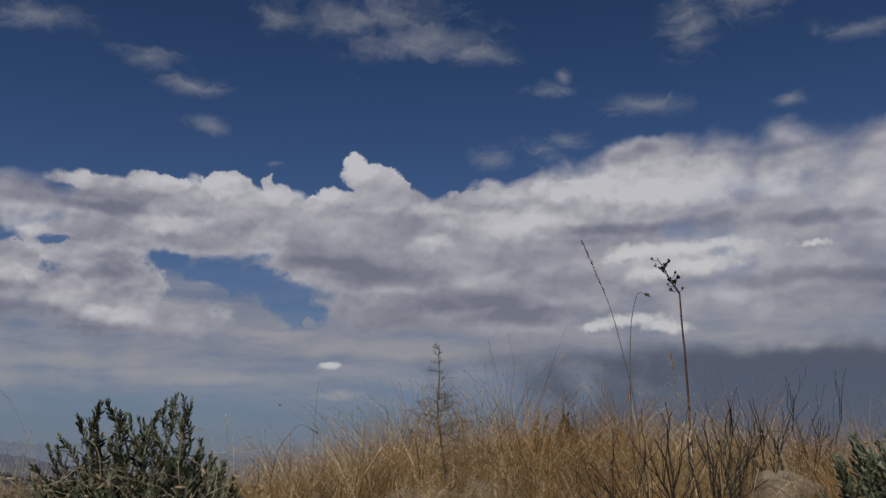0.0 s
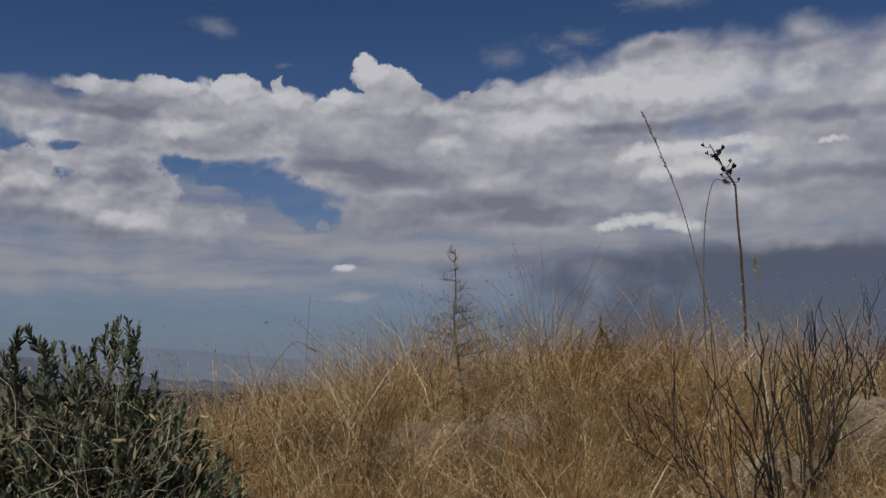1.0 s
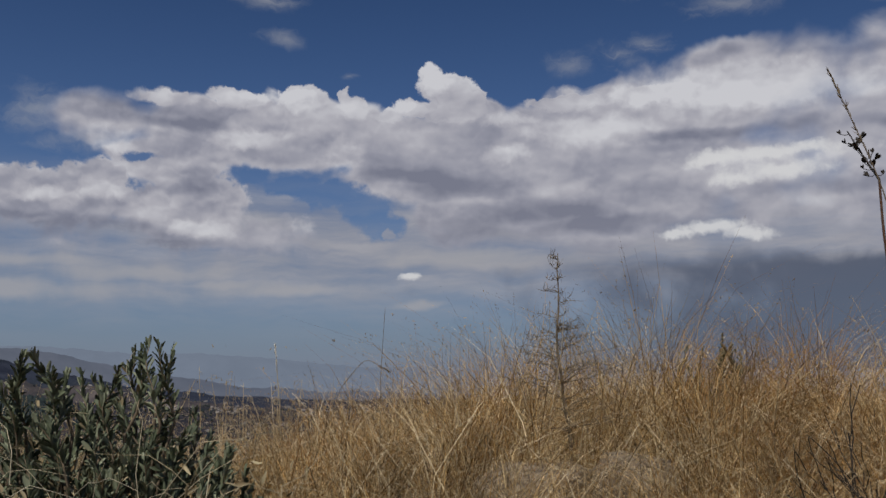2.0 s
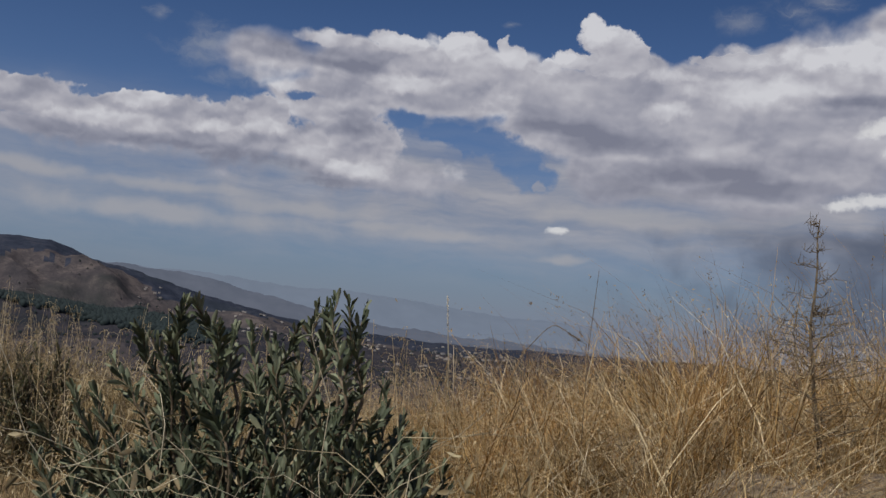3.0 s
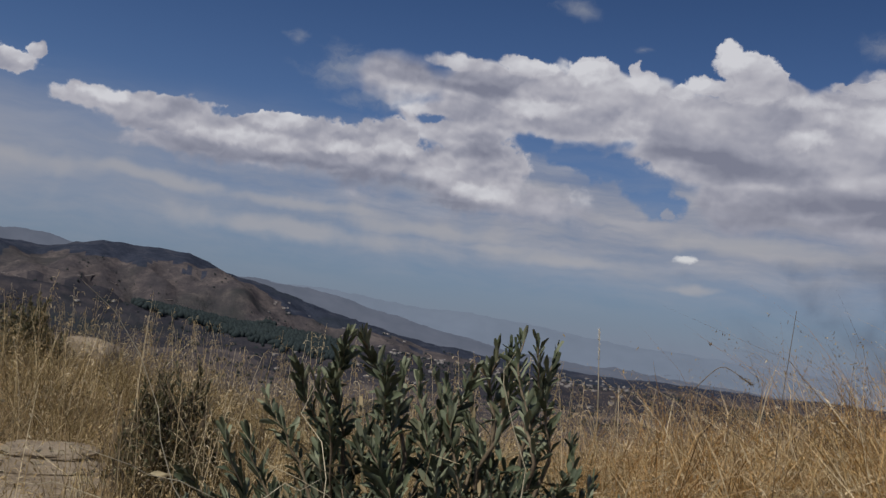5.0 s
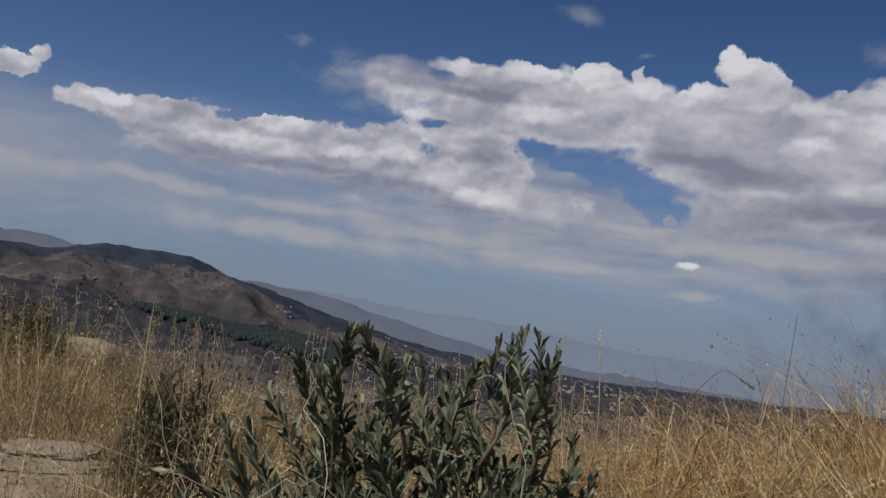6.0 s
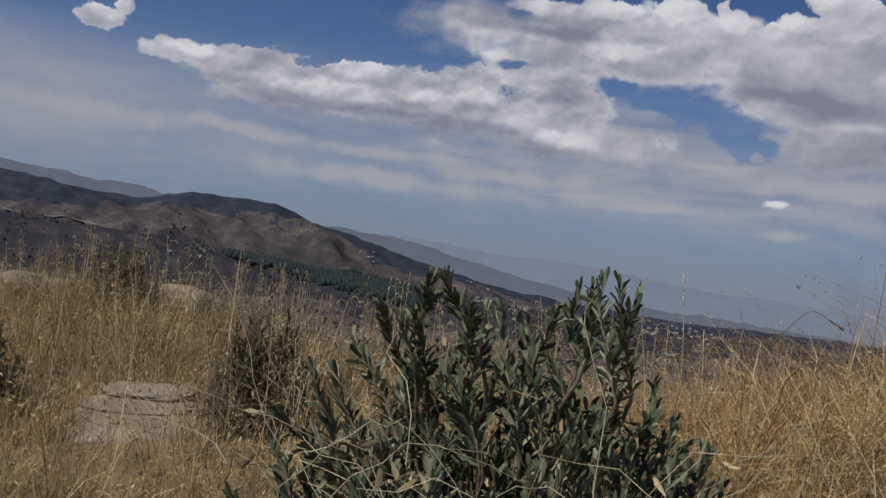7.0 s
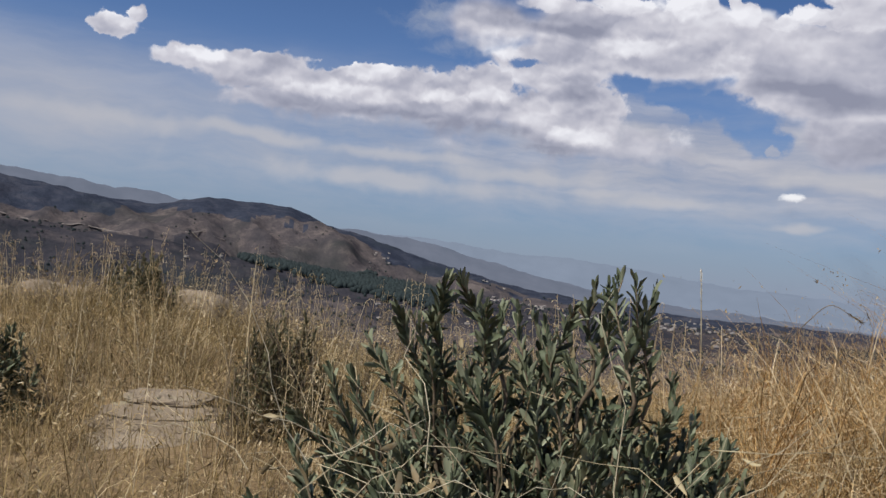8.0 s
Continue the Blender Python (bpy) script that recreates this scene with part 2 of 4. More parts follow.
# low grey sheet under the bank
sheet = N.math("MULTIPLY", N.span(EL, 2.5, 6.5, smooth=True), N.span(EL, 8.5, 13.0, 1.0, 0.0, smooth=True))
sheet = N.math("MULTIPLY", sheet, N.span(N.math("ADD", AZ, N.math("MULTIPLY", fluff, 30.0)), -36, -18, 0.3, 1.0))
ribs = N.noise(N.vec("MULTIPLY", bent, (0.3, 1.9, 1.0)), 0.4, 5.0, 0.55)
sheet = N.math("MULTIPLY", sheet, N.math("SUBTRACT", 1.0, N.math("MULTIPLY", gap, gap_depth)))
sky = N.mix(N.math("MULTIPLY", sheet, N.span(ribs, 0.3, 0.6, 0.45, 1.0)), sky, N.mix(N.span(ribs, 0.35, 0.7), glow(0.29, 0.30, 0.36), glow(0.43, 0.435, 0.485)))
veil = N.noise(N.vec("MULTIPLY", bent, (0.35, 1.6, 1.0)), 0.5, 6.0, 0.6)
veil = N.math("MULTIPLY", N.span(veil, 0.40, 0.72, 0.0, 0.5), N.math("MULTIPLY", N.span(EL, 1.5, 4.5), N.span(EL, 7.0, 12.0, 1.0, 0.0)))
sky = N.mix(veil, sky, glow(0.35, 0.36, 0.41))
streak = N.span(N.math("ADD", blobs(bent, STREAK), N.math("MULTIPLY", fluff, 1.6)), -0.1, 0.9, 0.0, 0.7, smooth=True)
sky = N.mix(streak, sky, glow(0.42, 0.42, 0.45))
rain = N.math("MULTIPLY", N.span(N.math("MULTIPLY_ADD", fluff, 2.2, EL), 7.2, 5.9, smooth=True), N.span(N.math("MULTIPLY_ADD", fluff, 30.0, AZ), -4, 15, smooth=True))
sky = N.mix(N.math("MULTIPLY", rain, 0.92), sky, N.mix(N.span(EL, 0.0, 6.0), glow(0.125, 0.155, 0.215), glow(0.10, 0.122, 0.18)))
milk = N.math("MULTIPLY", N.math("MULTIPLY", N.span(EL, 1.5, 6.0, smooth=True), N.span(EL, 12.0, 7.0, smooth=True)), N.span(AZ, -28.0, -50.0, 0.0, 0.5))
sky = N.mix(milk, sky, glow(0.37, 0.375, 0.42))
combed = N.noise(N.vec("MULTIPLY", wobble(fine, 0.5, 2.0, 3.0), (0.5, 1.5, 1.0)), 0.55, 9.0, 0.62, 0.6)
wisp = N.span(N.math("MULTIPLY_ADD", N.math("SUBTRACT", combed, 0.54), 2.6, blobs(bent, WISP)), -0.25, 1.6, smooth=True)
sky = N.mix(N.math("MULTIPLY", wisp, 0.55), sky, glow(0.42, 0.43, 0.46))
cloud = N.add("ShaderNodeVectorMath", operation="SCALE")
N.put(cloud.inputs[0], body)
cloud.inputs["Scale"].default_value = G
sky = N.mix(cover, sky, cloud.outputs[0])
puff = N.span(N.math("ADD", blobs(fine, PUFF), N.math("MULTIPLY_ADD", fluff, 1.0, N.math("MULTIPLY", curds, 1.3))), -0.1, 0.75, 0.0, 0.85, smooth=True)
sky = N.mix(puff, sky, glow(0.78, 0.78, 0.79))
back = N.add("ShaderNodeBackground")
N.put(back.inputs[0], sky)
back.inputs[1].default_value = GAIN
N.put(N.add("ShaderNodeOutputWorld").inputs[0], back.outputs[0])


# ---------------------------------------------------------------- materials
def material(name):
    m = bpy.data.materials.new(name)
    m.use_nodes = True
    m.node_tree.nodes.clear()
    return m, Nodes(m.node_tree)


def finish(n, colour, rough=0.8, bump=None, strength=0.3, distance=0.02, thin=0.0, spec=0.3):
    b = n.add("ShaderNodeBsdfPrincipled")
    n.put(b.inputs["Base Color"], colour)
    n.put(b.inputs["Roughness"], rough)
    b.inputs["Specular IOR Level"].default_value = spec
    if bump is not None:
        k = n.add("ShaderNodeBump")
        k.inputs["Strength"].default_value, k.inputs["Distance"].default_value = strength, distance
        n.put(k.inputs["Height"], bump)
        n.put(b.inputs["Normal"], k.outputs[0])
    shader = b.outputs[0]
    if thin:
        tr = n.add("ShaderNodeBsdfTranslucent")
        n.put(tr.inputs[0], colour)
        mx = n.add("ShaderNodeMixShader")
        mx.inputs[0].default_value = thin
        n.t.links.new(shader, mx.inputs[1])
        n.t.links.new(tr.outputs[0], mx.inputs[2])
        shader = mx.outputs[0]
    n.put(n.add("ShaderNodeOutputMaterial").inputs[0], shader)


def place_of(n):
    return n.add("ShaderNodeNewGeometry").outputs["Position"]


def straw(name, stops, patch, thin=0.3):
    """Dry stems: each one takes its own tone, with drifts of another tone over the field."""
    m, n = material(name)
    g = n.add("ShaderNodeNewGeometry")
    tone = n.ramp(g.outputs["Random Per Island"], stops)
    drift = n.span(n.noise(g.outputs["Position"], 0.9, 3.0), 0.42, 0.66)
    tone = n.mix(n.math("MULTIPLY", drift, 0.7), tone, patch)
    # tufts differ in weathered tone; the dark ones also imitate shadow between clumps
    tuft_shade = n.span(n.noise(n.vec("MULTIPLY", g.outputs["Position"], (1.0, 1.0, 0.45)), 4.2, 3.0, 0.6), 0.36, 0.64, 0.5, 1.42)
    weathered = n.add("ShaderNodeVectorMath", operation="SCALE")
    n.put(weathered.inputs[0], tone)
    n.put(weathered.inputs["Scale"], tuft_shade)
    tone = weathered.outputs[0]
    fleck = n.span(n.noise(g.outputs["Position"], 60.0, 3.0), 0.3, 0.7, 0.75, 1.15)
    f = n.add("ShaderNodeVectorMath", operation="SCALE")
    n.put(f.inputs[0], tone)
    n.put(f.inputs["Scale"], fleck)
    finish(n, f.outputs[0], 0.62, thin=thin, spec=0.25)
    return m


M_GRASS = straw("dry_grass", [(0.0, (0.075, 0.04, 0.014)), (0.35, (0.31, 0.18, 0.062)), (0.75, (0.53, 0.35, 0.14)), (1.0, (0.82, 0.64, 0.37))], (0.46, 0.23, 0.068))
M_SHORT = straw("short_grass", [(0.0, (0.07, 0.048, 0.02)), (0.35, (0.22, 0.155, 0.07)), (0.75, (0.40, 0.305, 0.155)), (1.0, (0.74, 0.63, 0.42))], (0.25, 0.185, 0.075))
M_PALE = straw("pale_stem", [(0.0, (0.40, 0.29, 0.14)), (0.5, (0.58, 0.46, 0.27)), (1.0, (0.78, 0.68, 0.49))], (0.48, 0.33, 0.16), 0.15)
M_STRAW = straw("bleached_straw", [(0.0, (0.28, 0.24, 0.15)), (0.5, (0.42, 0.37, 0.26)), (1.0, (0.58, 0.54, 0.43))], (0.5, 0.42, 0.27), 0.1)
M_SEED = straw("seed_husk", [(0.0, (0.30, 0.21, 0.10)), (0.6, (0.48, 0.37, 0.21)), (1.0, (0.74, 0.65, 0.47))], (0.38, 0.27, 0.13), 0.35)


def leaf_material(name, dark, mid, light, per_object):
    m, n = material(name)
    if per_object:
        rnd = n.add("ShaderNodeObjectInfo").outputs["Random"]
    else:
        rnd = n.add("ShaderNodeNewGeometry").outputs["Random Per Island"]
    col = n.ramp(rnd, [(0.0, dark), (0.55, mid), (1.0, light)])
    where = place_of(n)
    dust = n.span(n.noise(where, 45.0, 4.0, 0.6), 0.42, 0.72, 0.0, 0.38)
    col = n.mix(dust, col, (0.20, 0.225, 0.175))
    col = n.mix(n.span(n.noise(where, 11.0, 2.0), 0.6, 0.75, 0.0, 0.45), col, (0.20, 0.16, 0.08))
    finish(n, col, 0.62, n.noise(where, 220.0, 3.0), 0.3, 0.002, thin=0.05, spec=0.3)
    return m


M_LEAF = leaf_material("grey_green_leaf", (0.034, 0.046, 0.024), (0.10, 0.121, 0.068), (0.25, 0.27, 0.18), False)
M_LEAF_ONE = leaf_material("grey_green_leaf_single", (0.034, 0.046, 0.024), (0.10, 0.121, 0.068), (0.25, 0.27, 0.18), True)
M_OLIVE = leaf_material("olive_leaf", (0.04, 0.042, 0.018), (0.085, 0.08, 0.035), (0.20, 0.16, 0.08), False)
M_BROWN = leaf_material("withered_leaf", (0.13, 0.095, 0.05), (0.26, 0.20, 0.11), (0.42, 0.35, 0.21), False)


def bark(name, a, b, scale=35.0):
    m, n = material(name)
    where = place_of(n)
    f = n.noise(where, scale, 6.0, 0.65)
    col = n.mix(n.span(f, 0.35, 0.68), a, b)
    finish(n, col, 0.85, n.noise(where, scale * 4, 4.0), 0.5, 0.004)
    return m


M_CHAR = bark("charred_twig", (0.014, 0.012, 0.011), (0.055, 0.045, 0.038))
M_WHITE = bark("bleached_stem", (0.66, 0.63, 0.56), (0.82, 0.80, 0.74))
M_TWIG = bark("grey_brown_twig", (0.10, 0.075, 0.05), (0.24, 0.19, 0.13))
M_REDSTEM = bark("russet_stem", (0.05, 0.022, 0.015), (0.13, 0.07, 0.042))


def rock_material():
    m, n = material("pale_granite")
    where = place_of(n)
    big = n.noise(where, 3.0, 6.0, 0.6)
    col = n.ramp(big, [(0.25, (0.15, 0.115, 0.08)), (0.5, (0.25, 0.20, 0.145)), (0.75, (0.37, 0.31, 0.24))])
    speck = n.span(n.noise(where, 70.0, 5.0, 0.7), 0.5, 0.7, 0.0, 0.5)
    col = n.mix(speck, col, (0.15, 0.12, 0.10))
    lichen = n.span(n.noise(where, 9.0, 5.0, 0.6), 0.6, 0.7, 0.0, 0.6)
    col = n.mix(lichen, col, (0.33, 0.30, 0.19))
    finish(n, col, 0.9, n.noise(where, 24.0, 8.0, 0.7), 0.7, 0.02)
    return m


M_ROCK = rock_material()


def soil_material():
    m, n = material("dry_soil")
    where = place_of(n)
    col = n.ramp(n.noise(where, 2.2, 7.0, 0.6), [(0.3, (0.12, 0.08, 0.045)), (0.55, (0.23, 0.16, 0.09)), (0.8, (0.36, 0.27, 0.16))])
    litter = n.span(n.noise(n.vec("MULTIPLY", where, (1.0, 3.0, 1.0)), 22.0, 6.0, 0.7), 0.5, 0.66, 0.0, 0.8)
    col = n.mix(litter, col, (0.46, 0.34, 0.18))
    finish(n, col, 0.95, n.noise(where, 30.0, 8.0, 0.7), 0.8, 0.03)
    return m


def hill_material(name, dark, mid, bare, green):
    m, n = material(name)
    where = place_of(n)
    scrub = n.noise(where, 0.02, 9.0, 0.68)
    col = n.ramp(scrub, [(0.32, dark), (0.52, mid), (0.72, bare)])
    wide = n.noise(where, 0.0028, 5.0, 0.55, 0.6)
    col = n.mix(n.span(wide, 0.55, 0.66, 0.0, 0.7), col, bare)
    col = n.mix(n.span(wide, 0.44, 0.33, 0.0, 0.75), col, green)
    dots = n.span(n.noise(where, 0.11, 4.0, 0.8), 0.54, 0.62, 0.0, 0.6)
    col = n.mix(dots, col, dark)
    finish(n, col, 1.0, n.noise(where, 0.03, 8.0, 0.7), 0.7, 12.0, spec=0.0)
    return m


M_SOIL = soil_material()
# scrub colours shifted towards blue: distant haze painted into the base colour
M_HILL = hill_material("hazed_scrub_hillside", (0.021, 0.026, 0.042), (0.036, 0.043, 0.064), (0.064, 0.066, 0.084), (0.028, 0.036, 0.044))


# the same haze tint, fainter, in the scrub's and valley's own colours
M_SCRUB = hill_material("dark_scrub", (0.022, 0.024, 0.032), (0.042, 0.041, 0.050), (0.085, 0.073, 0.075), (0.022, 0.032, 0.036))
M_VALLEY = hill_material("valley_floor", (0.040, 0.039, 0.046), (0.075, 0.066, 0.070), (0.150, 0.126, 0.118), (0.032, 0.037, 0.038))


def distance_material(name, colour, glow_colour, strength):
    """A far range with the air's blue haze painted into its colour and glow."""
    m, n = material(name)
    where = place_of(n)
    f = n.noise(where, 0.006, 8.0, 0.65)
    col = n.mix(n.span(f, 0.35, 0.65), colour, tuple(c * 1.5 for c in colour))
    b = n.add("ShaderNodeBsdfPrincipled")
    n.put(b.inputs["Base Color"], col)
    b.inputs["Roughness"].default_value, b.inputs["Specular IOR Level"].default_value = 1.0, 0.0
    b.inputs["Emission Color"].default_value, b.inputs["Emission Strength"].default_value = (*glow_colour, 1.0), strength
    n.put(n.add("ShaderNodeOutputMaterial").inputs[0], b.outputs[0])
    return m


# bluish base and even emission imitate the haze over each range
M_FAR1 = distance_material("hazed_range_near", (0.036, 0.036, 0.044), (0.105, 0.130, 0.178), 0.72)
M_FAR2 = distance_material("hazed_range_far", (0.026, 0.03, 0.038), (0.17, 0.208, 0.275), 0.88)


# ---------------------------------------------------------------- mesh helpers
def quads(name, verts, faces, mats, smooth=True, index=None):
    me = bpy.data.meshes.new(name)
    verts, faces = np.asarray(verts, np.float32), np.asarray(faces, np.int32)
    me.vertices.add(len(verts))
    me.vertices.foreach_set("co", verts.ravel())
    me.loops.add(faces.size)
    me.loops.foreach_set("vertex_index", faces.ravel())
    me.polygons.add(len(faces))
    me.polygons.foreach_set("loop_start", np.arange(len(faces), dtype=np.int32) * faces.shape[1])
    me.polygons.foreach_set("use_smooth", np.full(len(faces), smooth))
    for m in mats if isinstance(mats, (list, tuple)) else [mats]:
        me.materials.append(m)
    if index is not None:
        me.polygons.foreach_set("material_index", np.asarray(index, np.int32))
    me.update()
    me.validate()
    return me


def part(name, mesh, parent, label=""):
    ob = new(name, mesh)
    ob.parent = parent
    return tagged(ob, label)


class Soup:
    """Quads gathered into one mesh."""

    def __init__(self):
        self.v, self.f, self.n = [], [], 0

    def add(self, v, f):
        v = np.asarray(v, float).reshape(-1, 3)
        self.v.append(v)
        self.f.append(np.asarray(f, int).reshape(-1, 4) + self.n)
        self.n += len(v)

    def tube(self, points, radii, sides=5):
        p = np.asarray(points, float)
        r = np.broadcast_to(np.asarray(radii, float), (len(p),))
        way = np.gradient(p, axis=0)
        way /= np.linalg.norm(way, axis=1)[:, None] + 1e-9
        ref = np.where(np.abs(way[:, 2:3]) > 0.9, [[1.0, 0, 0]], [[0, 0, 1.0]])
        u = np.cross(way, ref)
        u /= np.linalg.norm(u, axis=1)[:, None] + 1e-9
        w = np.cross(way, u)
        a = np.arange(sides) * 2 * np.pi / sides
        ring = p[:, None] + r[:, None, None] * (np.cos(a)[None, :, None] * u[:, None] + np.sin(a)[None, :, None] * w[:, None])
        i, j = np.meshgrid(np.arange(len(p) - 1), np.arange(sides), indexing="ij")
        k = (j + 1) % sides
        f = np.stack([i * sides + j, i * sides + k, (i + 1) * sides + k, (i + 1) * sides + j], -1)
        self.add(ring.reshape(-1, 3), f.reshape(-1, 4))

    def mesh(self, name, mats, smooth=True):
        return quads(name, np.concatenate(self.v), np.concatenate(self.f), mats, smooth)


rng = np.random.default_rng(11)


def sway(a, b, bend, steps, seed=None):
    """A slightly crooked line of points from a to b."""
    r = rng if seed is None else np.random.default_rng(seed)
    t = np.linspace(0, 1, steps)[:, None]
    a, b = np.asarray(a, float), np.asarray(b, float)
    off = np.cumsum(r.normal(0, bend, (steps, 3)), 0) * np.linalg.norm(b - a)
    off -= off[0] + (off[-1] - off[0]) * t
    return a + (b - a) * t + off


# ---------------------------------------------------------------- the ground
CENTRE = np.array([-0.8, 2.9])


def waves(x, y, seed, size, octaves=4):
    """Smooth uneven relief, about -1 to 1."""
    r = np.random.default_rng(seed)
    out, amp, k = 0.0, 1.0, 2 * np.pi / size
    for _ in range(octaves):
        for _ in range(3):
            a, p = r.uniform(0, 2 * np.pi, 2)
            out = out + amp / 2.2 * np.sin(k * (np.cos(a) * x + np.sin(a) * y) + p + 1.3 * np.sin(k * 0.6 * (np.sin(a) * x - np.cos(a) * y) + 2 * p))
        amp, k = amp * 0.5, k * 2.03
    return out


def hilltop(x, y):
    s = y + 0.10 * np.maximum(0, -x - 2.5) + 0.03 * np.maximum(0, x - 3)
    up, down = 0.16 * s, 1.22 - 0.20 * (s - 6.9)
    k = 0.22
    z = -k * np.log(np.exp(-np.clip(up, -60, 60) / k) + np.exp(-np.clip(down, -60, 60) / k))
    z = np.where(s < -3, -0.48 + 0.06 * (s + 3), z)
    z = z + 0.27 * np.exp(-(((x - 1.0) / 2.1) ** 2) - ((y - 7.0) / 1.8) ** 2)
    z = z + 0.38 * np.exp(-(((x + 6.3) / 2.0) ** 2) - ((y - 8.8) / 1.5) ** 2)
    return z + 0.035 * waves(x, y, 3, 2.6) + 0.015 * waves(x, y, 4, 0.7, 3)


def shape(az, table):
    return np.interp(az, [a for a, _ in table], [e for _, e in table])


# skylines as (azimuth, elevation) in degrees
RANGE_A = [(-180, 0.5), (-90, 1.6), (-60, 2.4), (-52, 2.5), (-49.8, 2.3), (-47.2, 1.95), (-45.4, 1.8), (-43.6, 1.78), (-42.2, 2.15), (-40.4, 2.52), (-38.4, 2.4), (-37.1, 2.45),
           (-35.7, 2.38), (-34.8, 2.08), (-33.5, 1.62), (-32, 1.38), (-30.7, 1.0), (-28.6, 0.42), (-26.2, -0.1), (-23, -0.75), (-20.6, -1.17), (-14, -1.8), (20, -2.0), (90, -0.5), (180, 0.5)]
RANGE_F = [(-180, -1), (-70, 0.4), (-52, 0.2), (-46.5, -0.05), (-42, -0.4), (-39, -0.85), (-33.6, -1.25), (-27, -1.6), (-22, -2.0), (-10, -2.6), (40, -2.6), (180, -1)]
RANGE_B = [(-75, 3.2), (-60, 3.2), (-51.6, 3.0), (-49.9, 2.84), (-48.7, 2.72), (-47.3, 2.74), (-45.7, 2.5), (-44.5, 2.56), (-43.3, 2.45), (-42, 2.2), (-40, 1.9), (-36, 1.5),
           (-33, 1.48), (-31.4, 1.52), (-29.4, 1.38), (-27.6, 1.22), (-25.9, 0.95), (-24.2, 0.55), (-23.4, 0.4), (-20.4, -0.2), (-16, -0.9), (0, -1.6)]
RANGE_C = [(-60, 1.8), (-34, 1.5), (-28, 1.45), (-26, 1.38), (-22.5, 1.08), (-20.5, 1.05), (-19, 1.14), (-17.8, 1.04), (-15.5, 0.9), (-14, 0.76), (-13, 0.6), (-11.2, 0.45), (-9, 0.28),
           (-6.3, 0.3), (-3.3, 0.06), (0, -0.1), (20, 0.1), (40, 0.3), (60, 0.4)]


def country(az, r, x, y):
    """Height of the land beyond the hilltop."""
    base = 1.0 - 106 * (1 - np.exp(-np.maximum(r - 8, 0) / 420))
    rough = waves(x, y, 21, 900, 5)
    base = base + rough * 7 * np.clip((r - 150) / 800, 0, 1)
    for table, far, wide, rugged in ((RANGE_F, 1900, 330, 16), (RANGE_A, 2900, 520, 38)):
        top = 1.8 + far * np.tan(np.radians(shape(az, table)))
        top = top + 4.0 * waves(x, y, 31 + far, 260, 4) + 1.8 * waves(x, y, 35, 60, 3)
        side = np.where(r < far, wide, wide * 1.6)
        hill = np.exp(-(((r - far) / side) ** 2))
        gully = waves(x * 1.0, y * 1.0, 41 + far, 420, 5) * rugged * hill * (1 - hill) * 3.2 * np.clip((top + 106) / 130, 0, 1)
        base = np.maximum(base, -106 + (top + 106) * hill + gully)
    return base


def build_ground():
    az = np.radians(np.concatenate([np.arange(-180, -62, 2.0), np.arange(-62, 36, 0.28), np.arange(36, 180, 2.0)]))
    rad = np.concatenate([np.arange(0.1, 14, 0.2), np.geomspace(14, 1000, 60)[:-1], np.arange(1000, 3600, 28.0), np.geomspace(3600, 4950, 12)])
    R, A = np.meshgrid(rad, az, indexing="ij")
    x, y = CENTRE[0] + R * np.sin(A), CENTRE[1] + R * np.cos(A)
    w = np.clip((R - 13) / 40, 0, 1)
    w = w * w * (3 - 2 * w)
    z = (1 - w) * np.maximum(hilltop(x, y), -30) + w * country(np.degrees(A), R, x, y)
    v = np.stack([x, y, z], -1).reshape(-1, 3)
    n, m = len(rad), len(az)
    i, j = np.meshgrid(np.arange(n - 1), np.arange(m), indexing="ij")
    k = (j + 1) % m
    f = np.stack([i * m + j, i * m + k, (i + 1) * m + k, (i + 1) * m + j], -1)[..., ::-1].reshape(-1, 4)
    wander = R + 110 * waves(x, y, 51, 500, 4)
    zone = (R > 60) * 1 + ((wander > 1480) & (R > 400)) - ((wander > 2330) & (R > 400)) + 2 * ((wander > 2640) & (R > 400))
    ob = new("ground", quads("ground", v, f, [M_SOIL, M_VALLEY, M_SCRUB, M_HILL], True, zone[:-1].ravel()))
    tagged(ob, "dry stony hilltop falling away to a scrub-covered valley and dark hills", "ground", kind="structure")


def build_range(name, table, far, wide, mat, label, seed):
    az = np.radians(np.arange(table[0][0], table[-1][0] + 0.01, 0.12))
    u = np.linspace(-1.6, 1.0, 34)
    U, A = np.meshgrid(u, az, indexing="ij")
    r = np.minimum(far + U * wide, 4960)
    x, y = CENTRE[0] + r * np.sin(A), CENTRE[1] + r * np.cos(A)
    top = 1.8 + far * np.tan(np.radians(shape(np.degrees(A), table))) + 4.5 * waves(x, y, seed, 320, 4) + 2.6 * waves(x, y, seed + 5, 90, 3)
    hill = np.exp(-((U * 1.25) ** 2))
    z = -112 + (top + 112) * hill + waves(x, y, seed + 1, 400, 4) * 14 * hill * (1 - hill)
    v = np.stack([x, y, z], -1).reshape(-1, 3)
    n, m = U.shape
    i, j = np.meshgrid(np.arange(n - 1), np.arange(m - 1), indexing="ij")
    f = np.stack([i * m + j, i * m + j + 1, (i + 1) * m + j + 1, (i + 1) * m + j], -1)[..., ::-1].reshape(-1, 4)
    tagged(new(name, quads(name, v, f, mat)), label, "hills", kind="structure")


build_ground()
build_range("backdrop_range_near", RANGE_B, 3750, 420, M_FAR1, "bare mountain range beyond the valley, blue-grey with painted haze", 61)
build_range("backdrop_range_far", RANGE_C, 4500, 380, M_FAR2, "mountain range on the horizon, pale with painted haze", 71)


